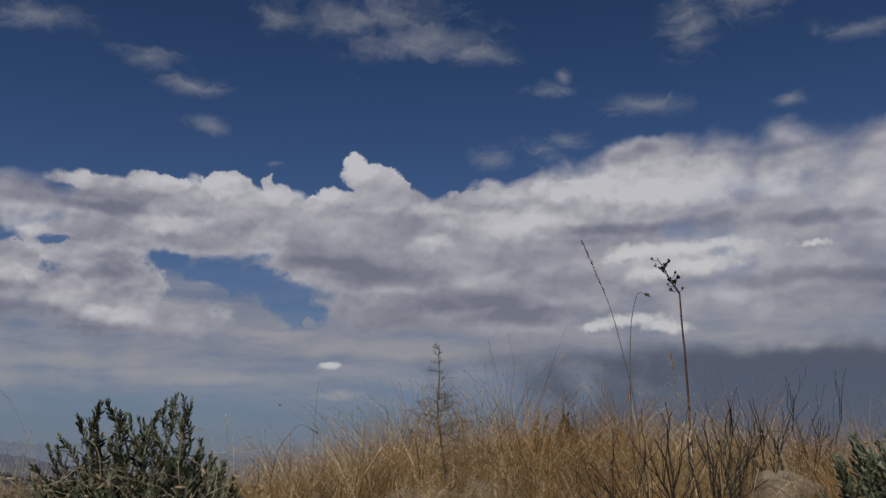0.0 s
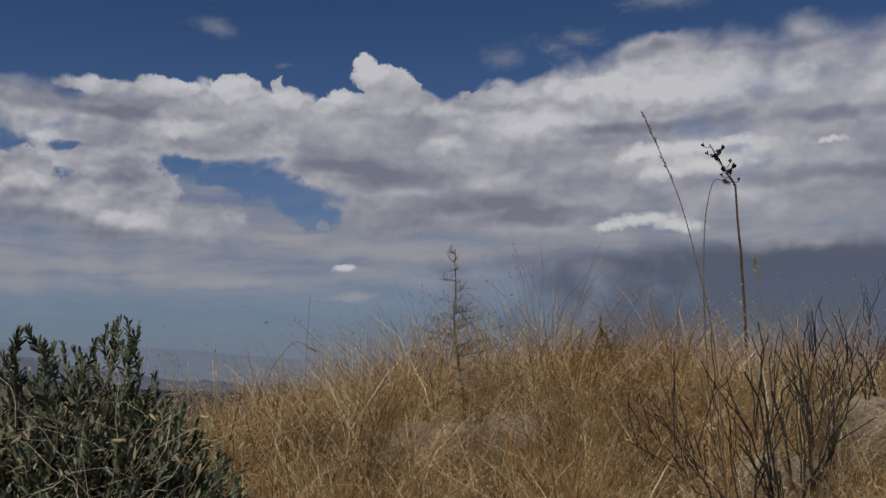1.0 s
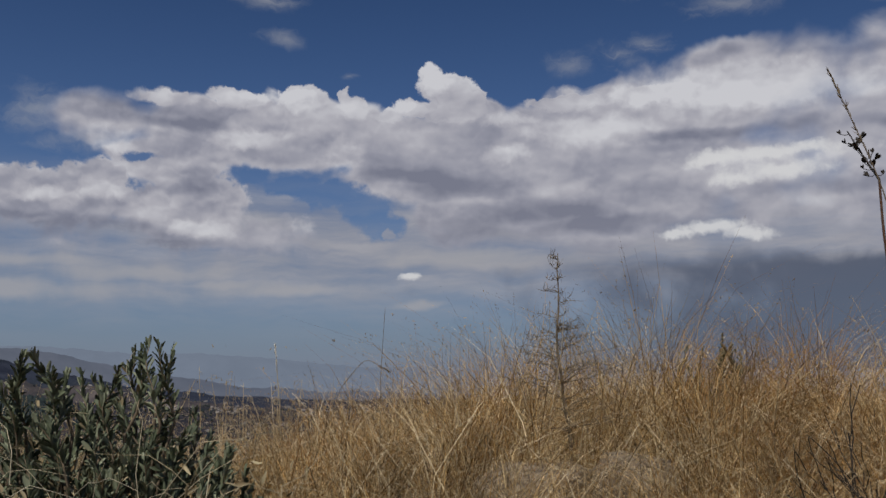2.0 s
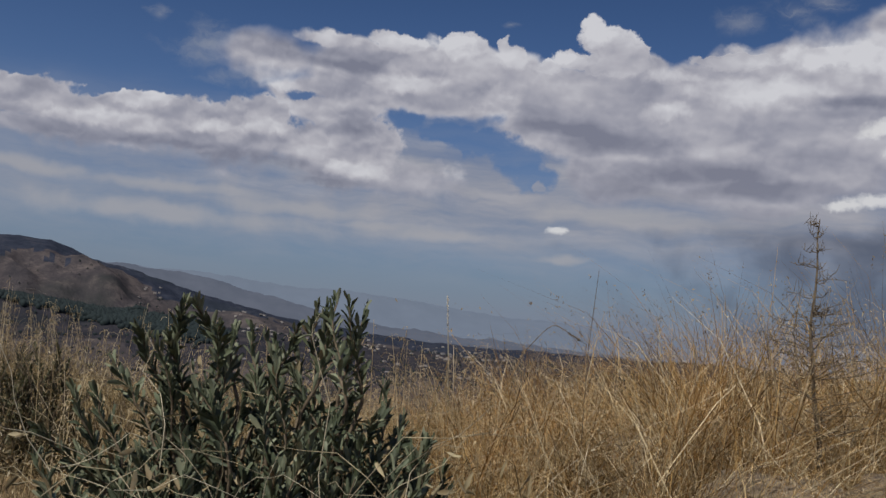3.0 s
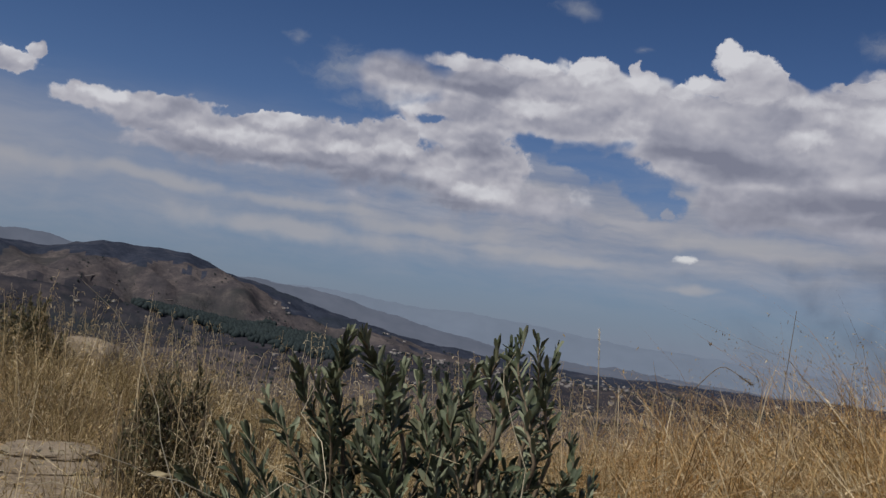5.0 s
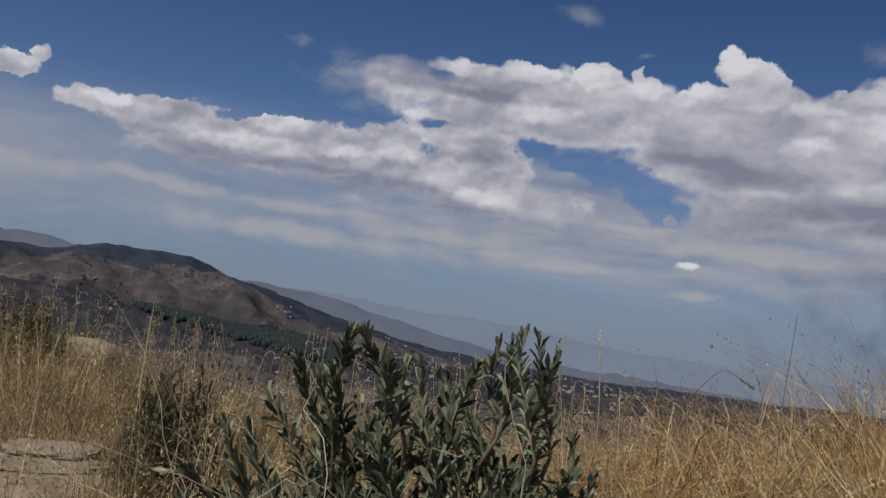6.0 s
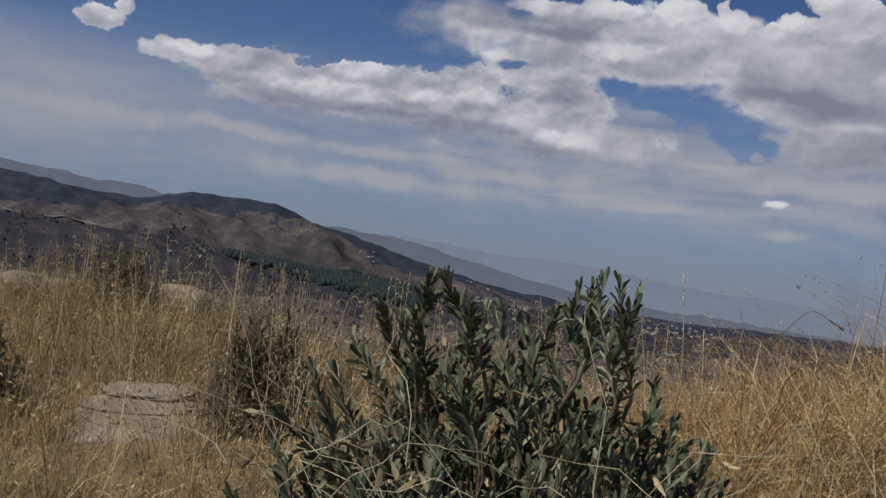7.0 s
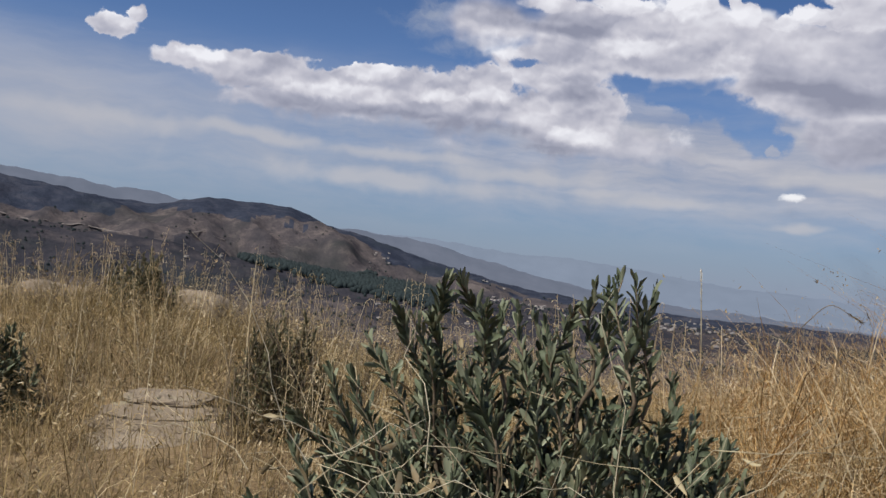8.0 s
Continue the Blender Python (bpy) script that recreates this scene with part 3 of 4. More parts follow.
# ---------------------------------------------------------------- plants
def leaf_patch(length, width, fold=0.25, curl=0.15, rows=7, wave=0.0):
    """A blunt oblong leaf along +y, its face up: vertices and quads, broadest past the middle, folded along the midrib, its margins wavy."""
    t = np.linspace(0, 1, rows)
    half = width / 2 * np.interp(t, (0, 0.2, 0.4, 0.6, 0.8, 0.93, 1.0), (0.22, 0.5, 0.8, 0.97, 1.0, 0.86, 0.5))
    z = -curl * length * t**2
    up, down = wave * np.sin(9.0 * t), wave * np.sin(9.0 * t + 2.0)
    v = np.stack([np.stack([-half, t * length, z + fold * half + up * length], -1), np.stack([0 * t, t * length, z], -1),
                  np.stack([half, t * length, z + fold * half + down * length], -1)], 1).reshape(-1, 3)
    f = [(3 * i + j, 3 * i + j + 1, 3 * i + j + 4, 3 * i + j + 3) for i in range(rows - 1) for j in range(2)]
    return v, np.array(f)


def turn_to(way, twist, up):
    """Rows of a 3 x 3 turn: y along way, z near up."""
    y = np.asarray(way, float)
    y = y / np.linalg.norm(y)
    x = np.cross(y, up)
    x /= np.linalg.norm(x) + 1e-9
    z = np.cross(x, y)
    c, s = math.cos(twist), math.sin(twist)
    return np.stack([c * x + s * z, y, c * z - s * x], 1)


LEAF_KINDS = [leaf_patch(1.0, w, f, c, 4, k) for w, f, c, k in ((0.25, 0.7, 0.08, 0.03), (0.30, 0.5, 0.22, 0.04), (0.20, 1.0, 0.0, 0.02), (0.27, 0.6, -0.2, 0.045))]
LEAF_MESHES = [quads("leaf", v, f, M_LEAF_ONE) for v, f in LEAF_KINDS]


def shoot_leaves(r, line, count, size):
    """Leaves set spirally round a shoot, steep at its tip: rows of (place, turn, length, kind)."""
    axis = (line[-1] - line[0]) / np.linalg.norm(line[-1] - line[0])
    ref = np.cross(axis, (0.3, 0.9, 0.1))
    ref /= np.linalg.norm(ref)
    other = np.cross(axis, ref)
    out, phase = [], r.uniform(0, 6.28)
    for i in range(count):
        t = min(1.0, (i + r.uniform(0, 0.8)) / count)
        p = np.array([np.interp(t, np.linspace(0, 1, len(line)), line[:, k]) for k in range(3)])
        a = phase + i * 2.4 + r.normal(0, 0.2)
        lean = radians(np.interp(t, (0, 0.55, 1), (46, 27, 13)) + r.normal(0, 11))
        side = math.cos(a) * ref + math.sin(a) * other
        way = math.cos(lean) * axis + math.sin(lean) * side
        length = size * np.interp(t, (0, 0.5, 0.9, 1), (1.0, 1.1, 0.95, 0.7)) * r.uniform(0.7, 1.25)
        out.append((p, turn_to(way, r.normal(0, 0.9), axis * 1.0 - 0.4 * side + 1e-3), length, int(r.integers(4))))
    return out


def leafy_shrub(name, seed, base, tops, fillers, spread, height, singles, label, leaf_mat, size=0.05, withered=60):
    """A shrub of upright leafy shoots. tops: tips of its chief shoots; fillers: how many more stand in its dome."""
    r = np.random.default_rng(seed)
    base = np.array([base[0], base[1], hilltop(base[0], base[1])])
    ob = new(name)
    ob.location = base
    wood, foliage, dead = Soup(), Soup(), Soup()
    single_left = singles
    tips = [np.array(t, float) - base - (0, 0, 0.015) for t in tops]
    chief = len(tips)
    for _ in range(fillers):
        a, q = r.uniform(0, 6.28), r.uniform(0, 1) ** 0.5
        h = height * (1.0 - 0.5 * q**2.4) * r.uniform(0.36, 1.0)
        tips.append(np.array([math.cos(a) * q * spread[0], math.sin(a) * q * spread[1], h]))
    for n, tip in enumerate(tips):
        root = np.array([tip[0] * 0.12 + r.normal(0, 0.03), tip[1] * 0.12 + r.normal(0, 0.03), -0.04])
        low = root + (tip - root) * np.array([0.55, 0.55, 0.5]) + r.normal(0, 0.03, 3)
        splay = np.array([tip[0] - low[0], tip[1] - low[1], 0]) * r.uniform(0.3, 0.7) + r.normal(0, 0.045, 3)
        start = tip - splay * (1, 1, 0) - np.array([0, 0, r.uniform(0.13, 0.25)])
        stem = np.concatenate([sway(root, low, 0.02, 5, int(r.integers(1e9))), sway(low, start, 0.03, 5, int(r.integers(1e9)))[1:]])
        line = sway(start, tip, 0.03, 8, int(r.integers(1e9)))
        if n < chief:
            own = Soup()
            own.tube(np.concatenate([stem, line[1:]]), np.linspace(0.008, 0.0014, len(stem) + 7), 5)
            part("branch", own.mesh("branch", M_TWIG), ob, "thin grey-brown woody branch")
        else:
            wood.tube(np.concatenate([stem, line[1:]]), np.linspace(0.008, 0.0014, len(stem) + 7), 5)
        for p, turn, length, kind in shoot_leaves(r, line, int(r.integers(38, 50)), size):
            if n < chief and single_left > 0:
                single_left -= 1
                leaf = new("leaf", LEAF_MESHES[kind])
                leaf.parent = ob
                leaf.matrix_basis = Matrix.LocRotScale(Vector(p), Matrix(turn.tolist()).to_quaternion(), Vector((length,) * 3))
            else:
                v, f = LEAF_KINDS[kind]
                (dead if r.random() < 0.02 else foliage).add(p + (v * length) @ turn.T, f)
        # looser leaves down the branch, turned out to the light
        out = np.array([tip[0], tip[1], 0.0]) / (np.hypot(tip[0], tip[1]) + 0.15)
        for _ in range(34):
            t = r.uniform(0.25, 1.0) ** 0.6
            q = np.array([np.interp(t, np.linspace(0, 1, len(stem)), stem[:, k]) for k in range(3)]) + r.normal(0, 0.03, 3)
            tw = turn_to(r.normal(0, 0.7, 3) + 0.7 * out + (0, 0, 0.6), r.normal(0, 0.8), (0.05, 0.02, 1))
            v, f = LEAF_KINDS[int(r.integers(4))]
            (dead if r.random() < 0.3 else foliage).add(q + (v * size * r.uniform(0.8, 1.3)) @ tw.T, f)
    for _ in range(withered):
        a, q = r.uniform(0, 6.28), r.uniform(0, 1) ** 0.5
        p = np.array([math.cos(a) * q * spread[0], math.sin(a) * q * spread[1], height * r.uniform(0.25, 0.8)])
        v, f = LEAF_KINDS[int(r.integers(4))]
        dead.add(p + (v * size * 1.1) @ turn_to(r.normal(0, 1, 3), r.uniform(0, 6), (0.1, 0.2, 1)).T, f)
    tagged(part("inner_wood", wood.mesh("inner_wood", M_TWIG), ob, "thin grey-brown woody branches"), kind="stuff")
    tagged(part("foliage", foliage.mesh("foliage", leaf_mat), ob), kind="stuff")
    tagged(part("withered_foliage", dead.mesh("withered_foliage", M_BROWN), ob, "brown withered leaves"), kind="stuff")
    return tagged(ob, label, "shrub")


leafy_shrub("leafy_shrub", 5, (-1.42, 4.72),
            [(-1.71, 4.56, 1.73), (-1.66, 4.54, 1.71), (-1.65, 4.64, 1.8), (-1.59, 4.6, 1.79), (-1.53, 4.6, 1.75),
             (-1.53, 4.69, 1.74), (-1.55, 4.83, 1.74), (-1.51, 4.81, 1.73), (-1.48, 4.81, 1.72), (-1.38, 4.7, 1.76),
             (-1.37, 4.79, 1.81), (-1.32, 4.73, 1.81), (-1.29, 4.71, 1.83), (-1.26, 4.7, 1.83), (-1.23, 4.74, 1.81),
             (-1.27, 4.91, 1.63), (-1.22, 4.9, 1.63), (-1.16, 4.9, 1.56), (-1.83, 4.66, 1.65), (-1.8, 4.48, 1.59),
             (-1.78, 4.53, 1.58), (-1.84, 4.43, 1.5), (-1.86, 4.44, 1.44), (-1.91, 4.41, 1.32), (-1.45, 4.85, 1.72),
             (-1.63, 4.56, 1.72), (-1.12, 4.84, 1.49)],
            560, (0.62, 0.44), 0.95, 300, "grey-green shrub of thick oblong leaves amid dry grass", M_LEAF, 0.041, 420)
leafy_shrub("leafy_shrub", 6, (2.14, 4.55), [], 130, (0.40, 0.42), 1.08, 0, "dark grey-green leafy shrub beside a pale boulder", M_LEAF)
leafy_shrub("leafy_shrub", 7, (-4.55, 5.85), [], 45, (0.24, 0.24), 0.45, 0, "small grey-green shrub standing in straw-coloured grass", M_LEAF)
leafy_shrub("olive_shrub", 8, (-6.1, 8.45), [], 70, (0.30, 0.28), 0.58, 0, "olive-brown shrub on the brow of the hill", M_OLIVE, 0.035)
leafy_shrub("olive_shrub", 10, (0.85, 7.35), [], 70, (0.26, 0.22), 0.68, 0, "brown-green shrub beside flat rocks among grass", M_OLIVE, 0.032)
leafy_shrub("seeding_shrub", 9, (-3.2, 6.3), [], 130, (0.24, 0.22), 0.58, 0, "low olive-brown shrub with bare upright twigs", M_OLIVE, 0.026)


# ---- dry grass
def blades(r, x, y, height, width, lean, name, mat, label, droop=0.35):
    """A field of single stems, each curving its own way. Returns the object and the stems' lines."""
    n = len(x)
    z = hilltop(x, y) - 0.02
    a = r.uniform(0, 2 * np.pi, n)
    way = np.stack([np.cos(a), np.sin(a)], -1) * (0.3 * lean + np.abs(r.normal(0, lean, n)))[:, None] + np.array([0.06, 0.02])
    side_a = a + 1.57 + r.normal(0, 0.9, n)
    side = np.stack([np.cos(side_a), np.sin(side_a)], -1)
    t = np.array([0.0, 0.4, 0.74, 1.0])
    w = np.array([1.0, 0.9, 0.65, 0.15])
    bow = r.uniform(0.2, 1.0, n)[:, None]
    reach = t[None] * (1 - bow) * 0.6 + bow * (0.6 + droop) * t[None] ** 2.3
    xy = np.stack([x, y], -1)[:, None] + (way * height[:, None])[:, None] * reach[..., None]
    xy[:, 1:] += np.cumsum(r.normal(0, 0.026, (n, 3, 2)), 1) * height[:, None, None]
    zz = z[:, None] + height[:, None] * (t - np.minimum(droop * np.linalg.norm(way, axis=1)[:, None] * bow, 0.7) * t**3)
    off = side[:, None] * (width[:, None] * w[None])[..., None] / 2
    v = np.empty((n, 4, 2, 3))
    v[:, :, 0, :2], v[:, :, 1, :2] = xy - off, xy + off
    v[:, :, :, 2] = zz[:, :, None]
    k = np.array([[2 * i, 2 * i + 1, 2 * i + 3, 2 * i + 2] for i in range(3)])
    f = (np.arange(n)[:, None, None] * 8 + k[None]).reshape(-1, 4)
    lines = np.concatenate([xy, zz[..., None]], -1)
    return tagged(new(name, quads(name, v.reshape(-1, 3), f, mat)), label, "grass", kind="stuff"), lines


def husk_heads(r, lines, per, name, label, reach=0.028, size=(0.006, 0.014)):
    """Loose heads of small husks along the upper part of stems."""
    n = len(lines)
    u = r.uniform(0.0, 1.0, (n, per)) ** 1.3
    tip, below = lines[:, -1][:, None], lines[:, -2][:, None]
    c = tip + (below - tip) * u[..., None] * 1.15 + r.normal(0, 1, (n, per, 3)) * reach * (0.25 + u[..., None])
    long = r.normal(0, 1, (n, per, 3)) + np.array([0.2, 0, -0.7])
    long /= np.linalg.norm(long, axis=-1, keepdims=True)
    wide = np.cross(long, r.normal(0, 1, (n, per, 3)))
    wide /= np.linalg.norm(wide, axis=-1, keepdims=True) + 1e-9
    s = r.uniform(*size, (n, per, 1))
    v = np.stack([c - long * s, c + wide * s * 0.28, c + long * s, c - wide * s * 0.28], 2)
    f = np.arange(n * per * 4).reshape(-1, 4)
    return tagged(new(name, quads(name, v.reshape(-1, 3), f, M_SEED)), label, "grass", kind="stuff")


def scatter(r, n, x0, x1, y0, y1, keep):
    x, y = r.uniform(x0, x1, n), r.uniform(y0, y1, n)
    ok = r.random(n) < keep(x, y)
    return x[ok], y[ok]


def off_path(x, y):
    """Nothing tall within reach of the way that is walked."""
    d = np.minimum.reduce([np.hypot(x - px, y - py) for px, py in ((0, 0), (0, 0.6), (0, 1.2), (-0.2, 1.8), (-0.5, 2.4), (-0.77, 2.85))])
    return np.clip((d - 0.75) / 0.35, 0, 1)


def clump(x, y, seed, size):
    return np.clip(0.55 + 0.55 * waves(x, y, seed, size, 3), 0, 1)


def mound(x, y):
    """1 where the tall golden grass stands, 0 on the trodden left-hand slope."""
    return np.clip((x + 1.35 + 0.28 * (y - 5.5)) / 0.7, 0, 1)


# spots where the grass stays low: round the rocks and on the trodden ground before them (x, y, half width, half depth, how much)
BARE = [(-3.45, 5.75, 0.32, 0.5, 0.6), (-3.75, 6.15, 0.26, 0.2, 0.8), (-5.5, 8.3, 0.35, 0.6, 0.45), (-6.75, 8.1, 0.45, 0.6, 0.45), (1.9, 5.6, 0.25, 0.45, 0.3),
        (-0.1, 5.6, 0.25, 0.45, 0.35), (0.3, 5.7, 0.2, 0.4, 0.35), (-0.55, 6.4, 0.2, 0.4, 0.3)]


def low(x, y):
    out = np.ones_like(x)
    for cx, cy, w, d, k in BARE:
        out = out * (1 - k * np.exp(-(((x - cx) / w) ** 2) - ((y - cy) / d) ** 2))
    return out


def tall(x, y):
    """How tall the golden grass grows: knee high near the way, fuller on the mound, lower again where the brow falls away."""
    k = np.interp(y, (0.6, 2, 4, 5.2, 6.0, 6.6), (0.2, 0.36, 0.5, 0.66, 0.92, 1.0))
    return k * np.interp(x, (-2.4, -1.3, -0.7, -0.2, 0.4, 0.9, 2.2), (0.70, 0.76, 0.98, 1.26, 1.24, 1.02, 1.0)) * low(x, y)


g = np.random.default_rng(101)
x, y = scatter(g, 350000, -2.6, 6.5, 0.6, 9.6, lambda x, y: mound(x, y) * (0.05 + 0.95 * clump(x, y, 81, 0.42) ** 2.2) * off_path(x, y) * (0.35 + 0.65 * low(x, y)))
h = g.uniform(0.35, 1.0, len(x)) * (0.82 + 0.28 * waves(x, y, 82, 0.9, 3)).clip(0.45, 1.1) * (0.74 + 0.36 * clump(x, y, 81, 0.42)) * tall(x, y)
_, lines = blades(g, x, y, h, g.uniform(0.0014, 0.0040, len(x)), 0.78, "tall_dry_grass", M_GRASS, "dense golden-brown dry grass on the hilltop", 0.75)
husk_heads(g, lines[(h > 0.42) & (g.random(len(x)) < 0.26)], 9, "grass_heads", "feathery pale heads of tall dry grass", 0.016, (0.004, 0.010))
x, y = scatter(g, 46000, -2.4, 6.0, 2.6, 9.2, lambda x, y: mound(x, y) * off_path(x, y) * (0.3 + 0.7 * low(x, y)))
blades(g, x, y, g.uniform(0.35, 0.95, len(x)) * tall(x, y).clip(0.25, 1), g.uniform(0.0018, 0.0042, len(x)), 1.25, "bent_dry_grass", M_PALE, "bent pale stems tangled through the grass", 0.8)
x, y = scatter(g, 1500, -2.2, 4.0, 3.6, 8.6, lambda x, y: mound(x, y) * off_path(x, y))
blades(g, x, y, g.uniform(0.6, 1.05, len(x)) * tall(x, y).clip(0.4, 1), g.uniform(0.004, 0.0065, len(x)), 0.9, "thick_dry_stems", M_PALE, "thick pale broken stems leaning through the grass", 0.5)
x, y = scatter(g, 215000, -11, 0.5, 2.0, 10.8, lambda x, y: (1 - 0.85 * mound(x, y)) * (0.12 + 0.88 * clump(x, y, 83, 0.5) ** 1.7) * off_path(x, y) * (0.15 + 0.85 * low(x, y)))
h = g.uniform(0.17, 0.6, len(x)) * (0.85 + 0.3 * waves(x, y, 84, 1.2, 3)).clip(0.4, 1.2) * low(x, y).clip(0.15, 1)
_, lines = blades(g, x, y, h, g.uniform(0.0016, 0.0040, len(x)), 0.85, "short_dry_grass", M_SHORT, "matted straw-coloured grass on a slope", 0.7)
husk_heads(g, lines[(h > 0.12) & (g.random(len(x)) < 0.14)], 7, "grass_heads", "pale husks on low dry grass", 0.02, (0.006, 0.016))
x, y = scatter(g, 60000, -12, 11, -7, 10.5, lambda x, y: np.clip(1.0 - np.hypot(x, y - 2) / 13, 0, 1) * off_path(x, y) * clump(x, y, 85, 0.8) * np.where((y > 3) & (x > -10) & (x < 6), 0.15, 1.0))
blades(g, x, y, g.uniform(0.08, 0.4, len(x)) * low(x, y), g.uniform(0.0018, 0.004, len(x)), 0.7, "sparse_dry_grass", M_SHORT, "sparse dry grass over stony ground", 0.6)

# ---- wild oats: tall thin stems with hanging husks
def oats(seed, n, x0, x1, y0, y1, keep, h0, h1, name, label):
    r = np.random.default_rng(seed)
    x, y = scatter(r, n, x0, x1, y0, y1, keep)
    ob = new(name)
    stems, husks = Soup(), Soup()
    for px, py in zip(x, y):
        z, h = float(hilltop(px, py)), r.uniform(h0, h1)
        a = r.uniform(0, 6.28)
        lean = np.array([math.cos(a), math.sin(a), 0]) * abs(r.normal(0, 0.12))
        t = np.linspace(0, 1, 6)[:, None]
        line = np.array([px, py, z]) + np.array([0, 0, h]) * t + lean * h * t**2
        stems.tube(line, np.linspace(0.0015, 0.0008, 6), 3)
        for _ in range(int(r.integers(5, 12))):
            s = r.uniform(0.62, 1.0)
            p = np.array([np.interp(s, t[:, 0], line[:, k]) for k in range(3)])
            b = r.uniform(0, 6.28)
            q = p + np.array([math.cos(b), math.sin(b), 0.25]) * r.uniform(0.012, 0.04)
            stems.tube([p, (p + q) / 2 + (0, 0, 0.006), q], 0.0007, 3)
            v, f = leaf_patch(r.uniform(0.012, 0.02), 0.005, 0.6, 0.0, 3)
            husks.add(q + v @ turn_to((math.cos(b) * 0.4, math.sin(b) * 0.4, -1), r.uniform(0, 6), (0.3, 0.4, 0.1)).T, f)
    tagged(part("stems", stems.mesh("stems", M_PALE), ob), kind="stuff")
    tagged(part("husks", husks.mesh("husks", M_SEED), ob, "pale papery seed husks"), kind="stuff")
    return tagged(ob, label, "grass", kind="stuff")


oats(201, 800, -8.5, -1.2, 4.6, 9.5, lambda x, y: (1 - 0.7 * mound(x, y)) * 0.8 * low(x, y) ** 2, 0.40, 0.74, "wild_oats", "thin pale wild oats with hanging husks")
oats(202, 55, -1.6, 4.5, 5.4, 8.8, lambda x, y: 0.9 * off_path(x, y), 0.38, 0.64, "wild_oats", "tall pale grass stems gone to seed")


# ---- single tall stems
def curve_stem(name, base, tip, bend, r0, r1, mat, label, category="plant", steps=12, seed=1):
    ob = new(name)
    base = np.array([base[0], base[1], float(hilltop(base[0], base[1])) - 0.03])
    line = sway(base, tip, bend, steps, seed)
    s = Soup()
    s.tube(line, np.linspace(r0, r1, steps), 6)
    part("stem", s.mesh("stem", mat), ob)
    return tagged(ob, label, category), line


def pod(size, r):
    """A small split seed pod: a pointed capsule with open lips."""
    s = Soup()
    for k in range(3):
        v, f = leaf_patch(size, size * 0.55, 0.9, -0.25, 4)
        s.add(v @ turn_to((0.35 * math.cos(k * 2.1), 0.35 * math.sin(k * 2.1), 1), k * 2.1, (math.cos(k * 2.1), math.sin(k * 2.1), 0.2)).T, f)
    return s


stalk, line = curve_stem("seed_stalk", (1.97, 7.72), (1.94, 7.72, 2.86), 0.0012, 0.012, 0.007, M_REDSTEM,
                         "tall russet flower stalk with open dry seed pods", steps=16, seed=3)
top = Soup()
head = sway((1.94, 7.72, 2.86), (1.77, 7.72, 3.16), 0.012, 9, 8)
top.tube(head, np.linspace(0.008, 0.003, 9), 6)
r = np.random.default_rng(33)
pods = []
for i in range(15):
    t = r.uniform(0.0, 1.0)
    p = np.array([np.interp(t, np.linspace(0, 1, 9), head[:, k]) for k in range(3)])
    a = r.uniform(0, 6.28)
    q = p + np.array([math.cos(a) * 0.05, math.sin(a) * 0.03, r.uniform(-0.01, 0.05)])
    top.tube([p, (p + q) / 2 + (0, 0, -0.006), q], 0.0022, 4)
    pods.append((q, r.uniform(0.025, 0.045), a))
part("head", top.mesh("head", M_CHAR), stalk)
pod_mesh = pod(1.0, r).mesh("pod", M_CHAR)
for q, size, a in pods:
    ob = new("pod", pod_mesh)
    ob.parent = stalk
    ob.matrix_basis = Matrix.LocRotScale(Vector(q), Euler((r.uniform(-0.6, 0.6), r.uniform(-0.6, 0.6), a)), Vector((size,) * 3))


def grass_stalk(base, points, label, seed, spike=0.26, mat=M_TWIG, thick=0.0028):
    """A lone grass stalk with a narrow seed spike at its tip."""
    ob = new("grass_stalk")
    base = (base[0], base[1], float(hilltop(base[0], base[1])) - 0.02)
    pts = np.array([base, *points], float)
    t, fine_t = np.linspace(0, 1, len(pts)), np.linspace(0, 1, 22)
    line = np.stack([np.interp(fine_t, t, pts[:, k]) for k in range(3)], -1)
    for _ in range(3):
        line[1:-1] = (line[:-2] + 2 * line[1:-1] + line[2:]) / 4
    s, k = Soup(), Soup()
    s.tube(line, np.linspace(thick, thick * 0.5, 22), 4)
    rr = np.random.default_rng(seed)
    for i in range(70 if spike > 0.05 else 0):
        u = 1 - spike * rr.random()
        p = np.array([np.interp(u, fine_t, line[:, c]) for c in range(3)])
        d = np.array([np.interp(min(u + 0.02, 1), fine_t, line[:, c]) for c in range(3)]) - np.array([np.interp(u - 0.02, fine_t, line[:, c]) for c in range(3)])
        v, f = leaf_patch(0.02, 0.004, 0.5, 0.0, 3)
        k.add(p + v @ turn_to(d / np.linalg.norm(d) + rr.normal(0, 0.22, 3), rr.uniform(0, 6), (0.3, 0.5, 0.6)).T, f)
    part("stem", s.mesh("stem", M_STRAW if mat == M_WHITE else mat), ob)
    if k.v:
        part("spike", k.mesh("spike", mat), ob)
    return tagged(ob, label, "grass")


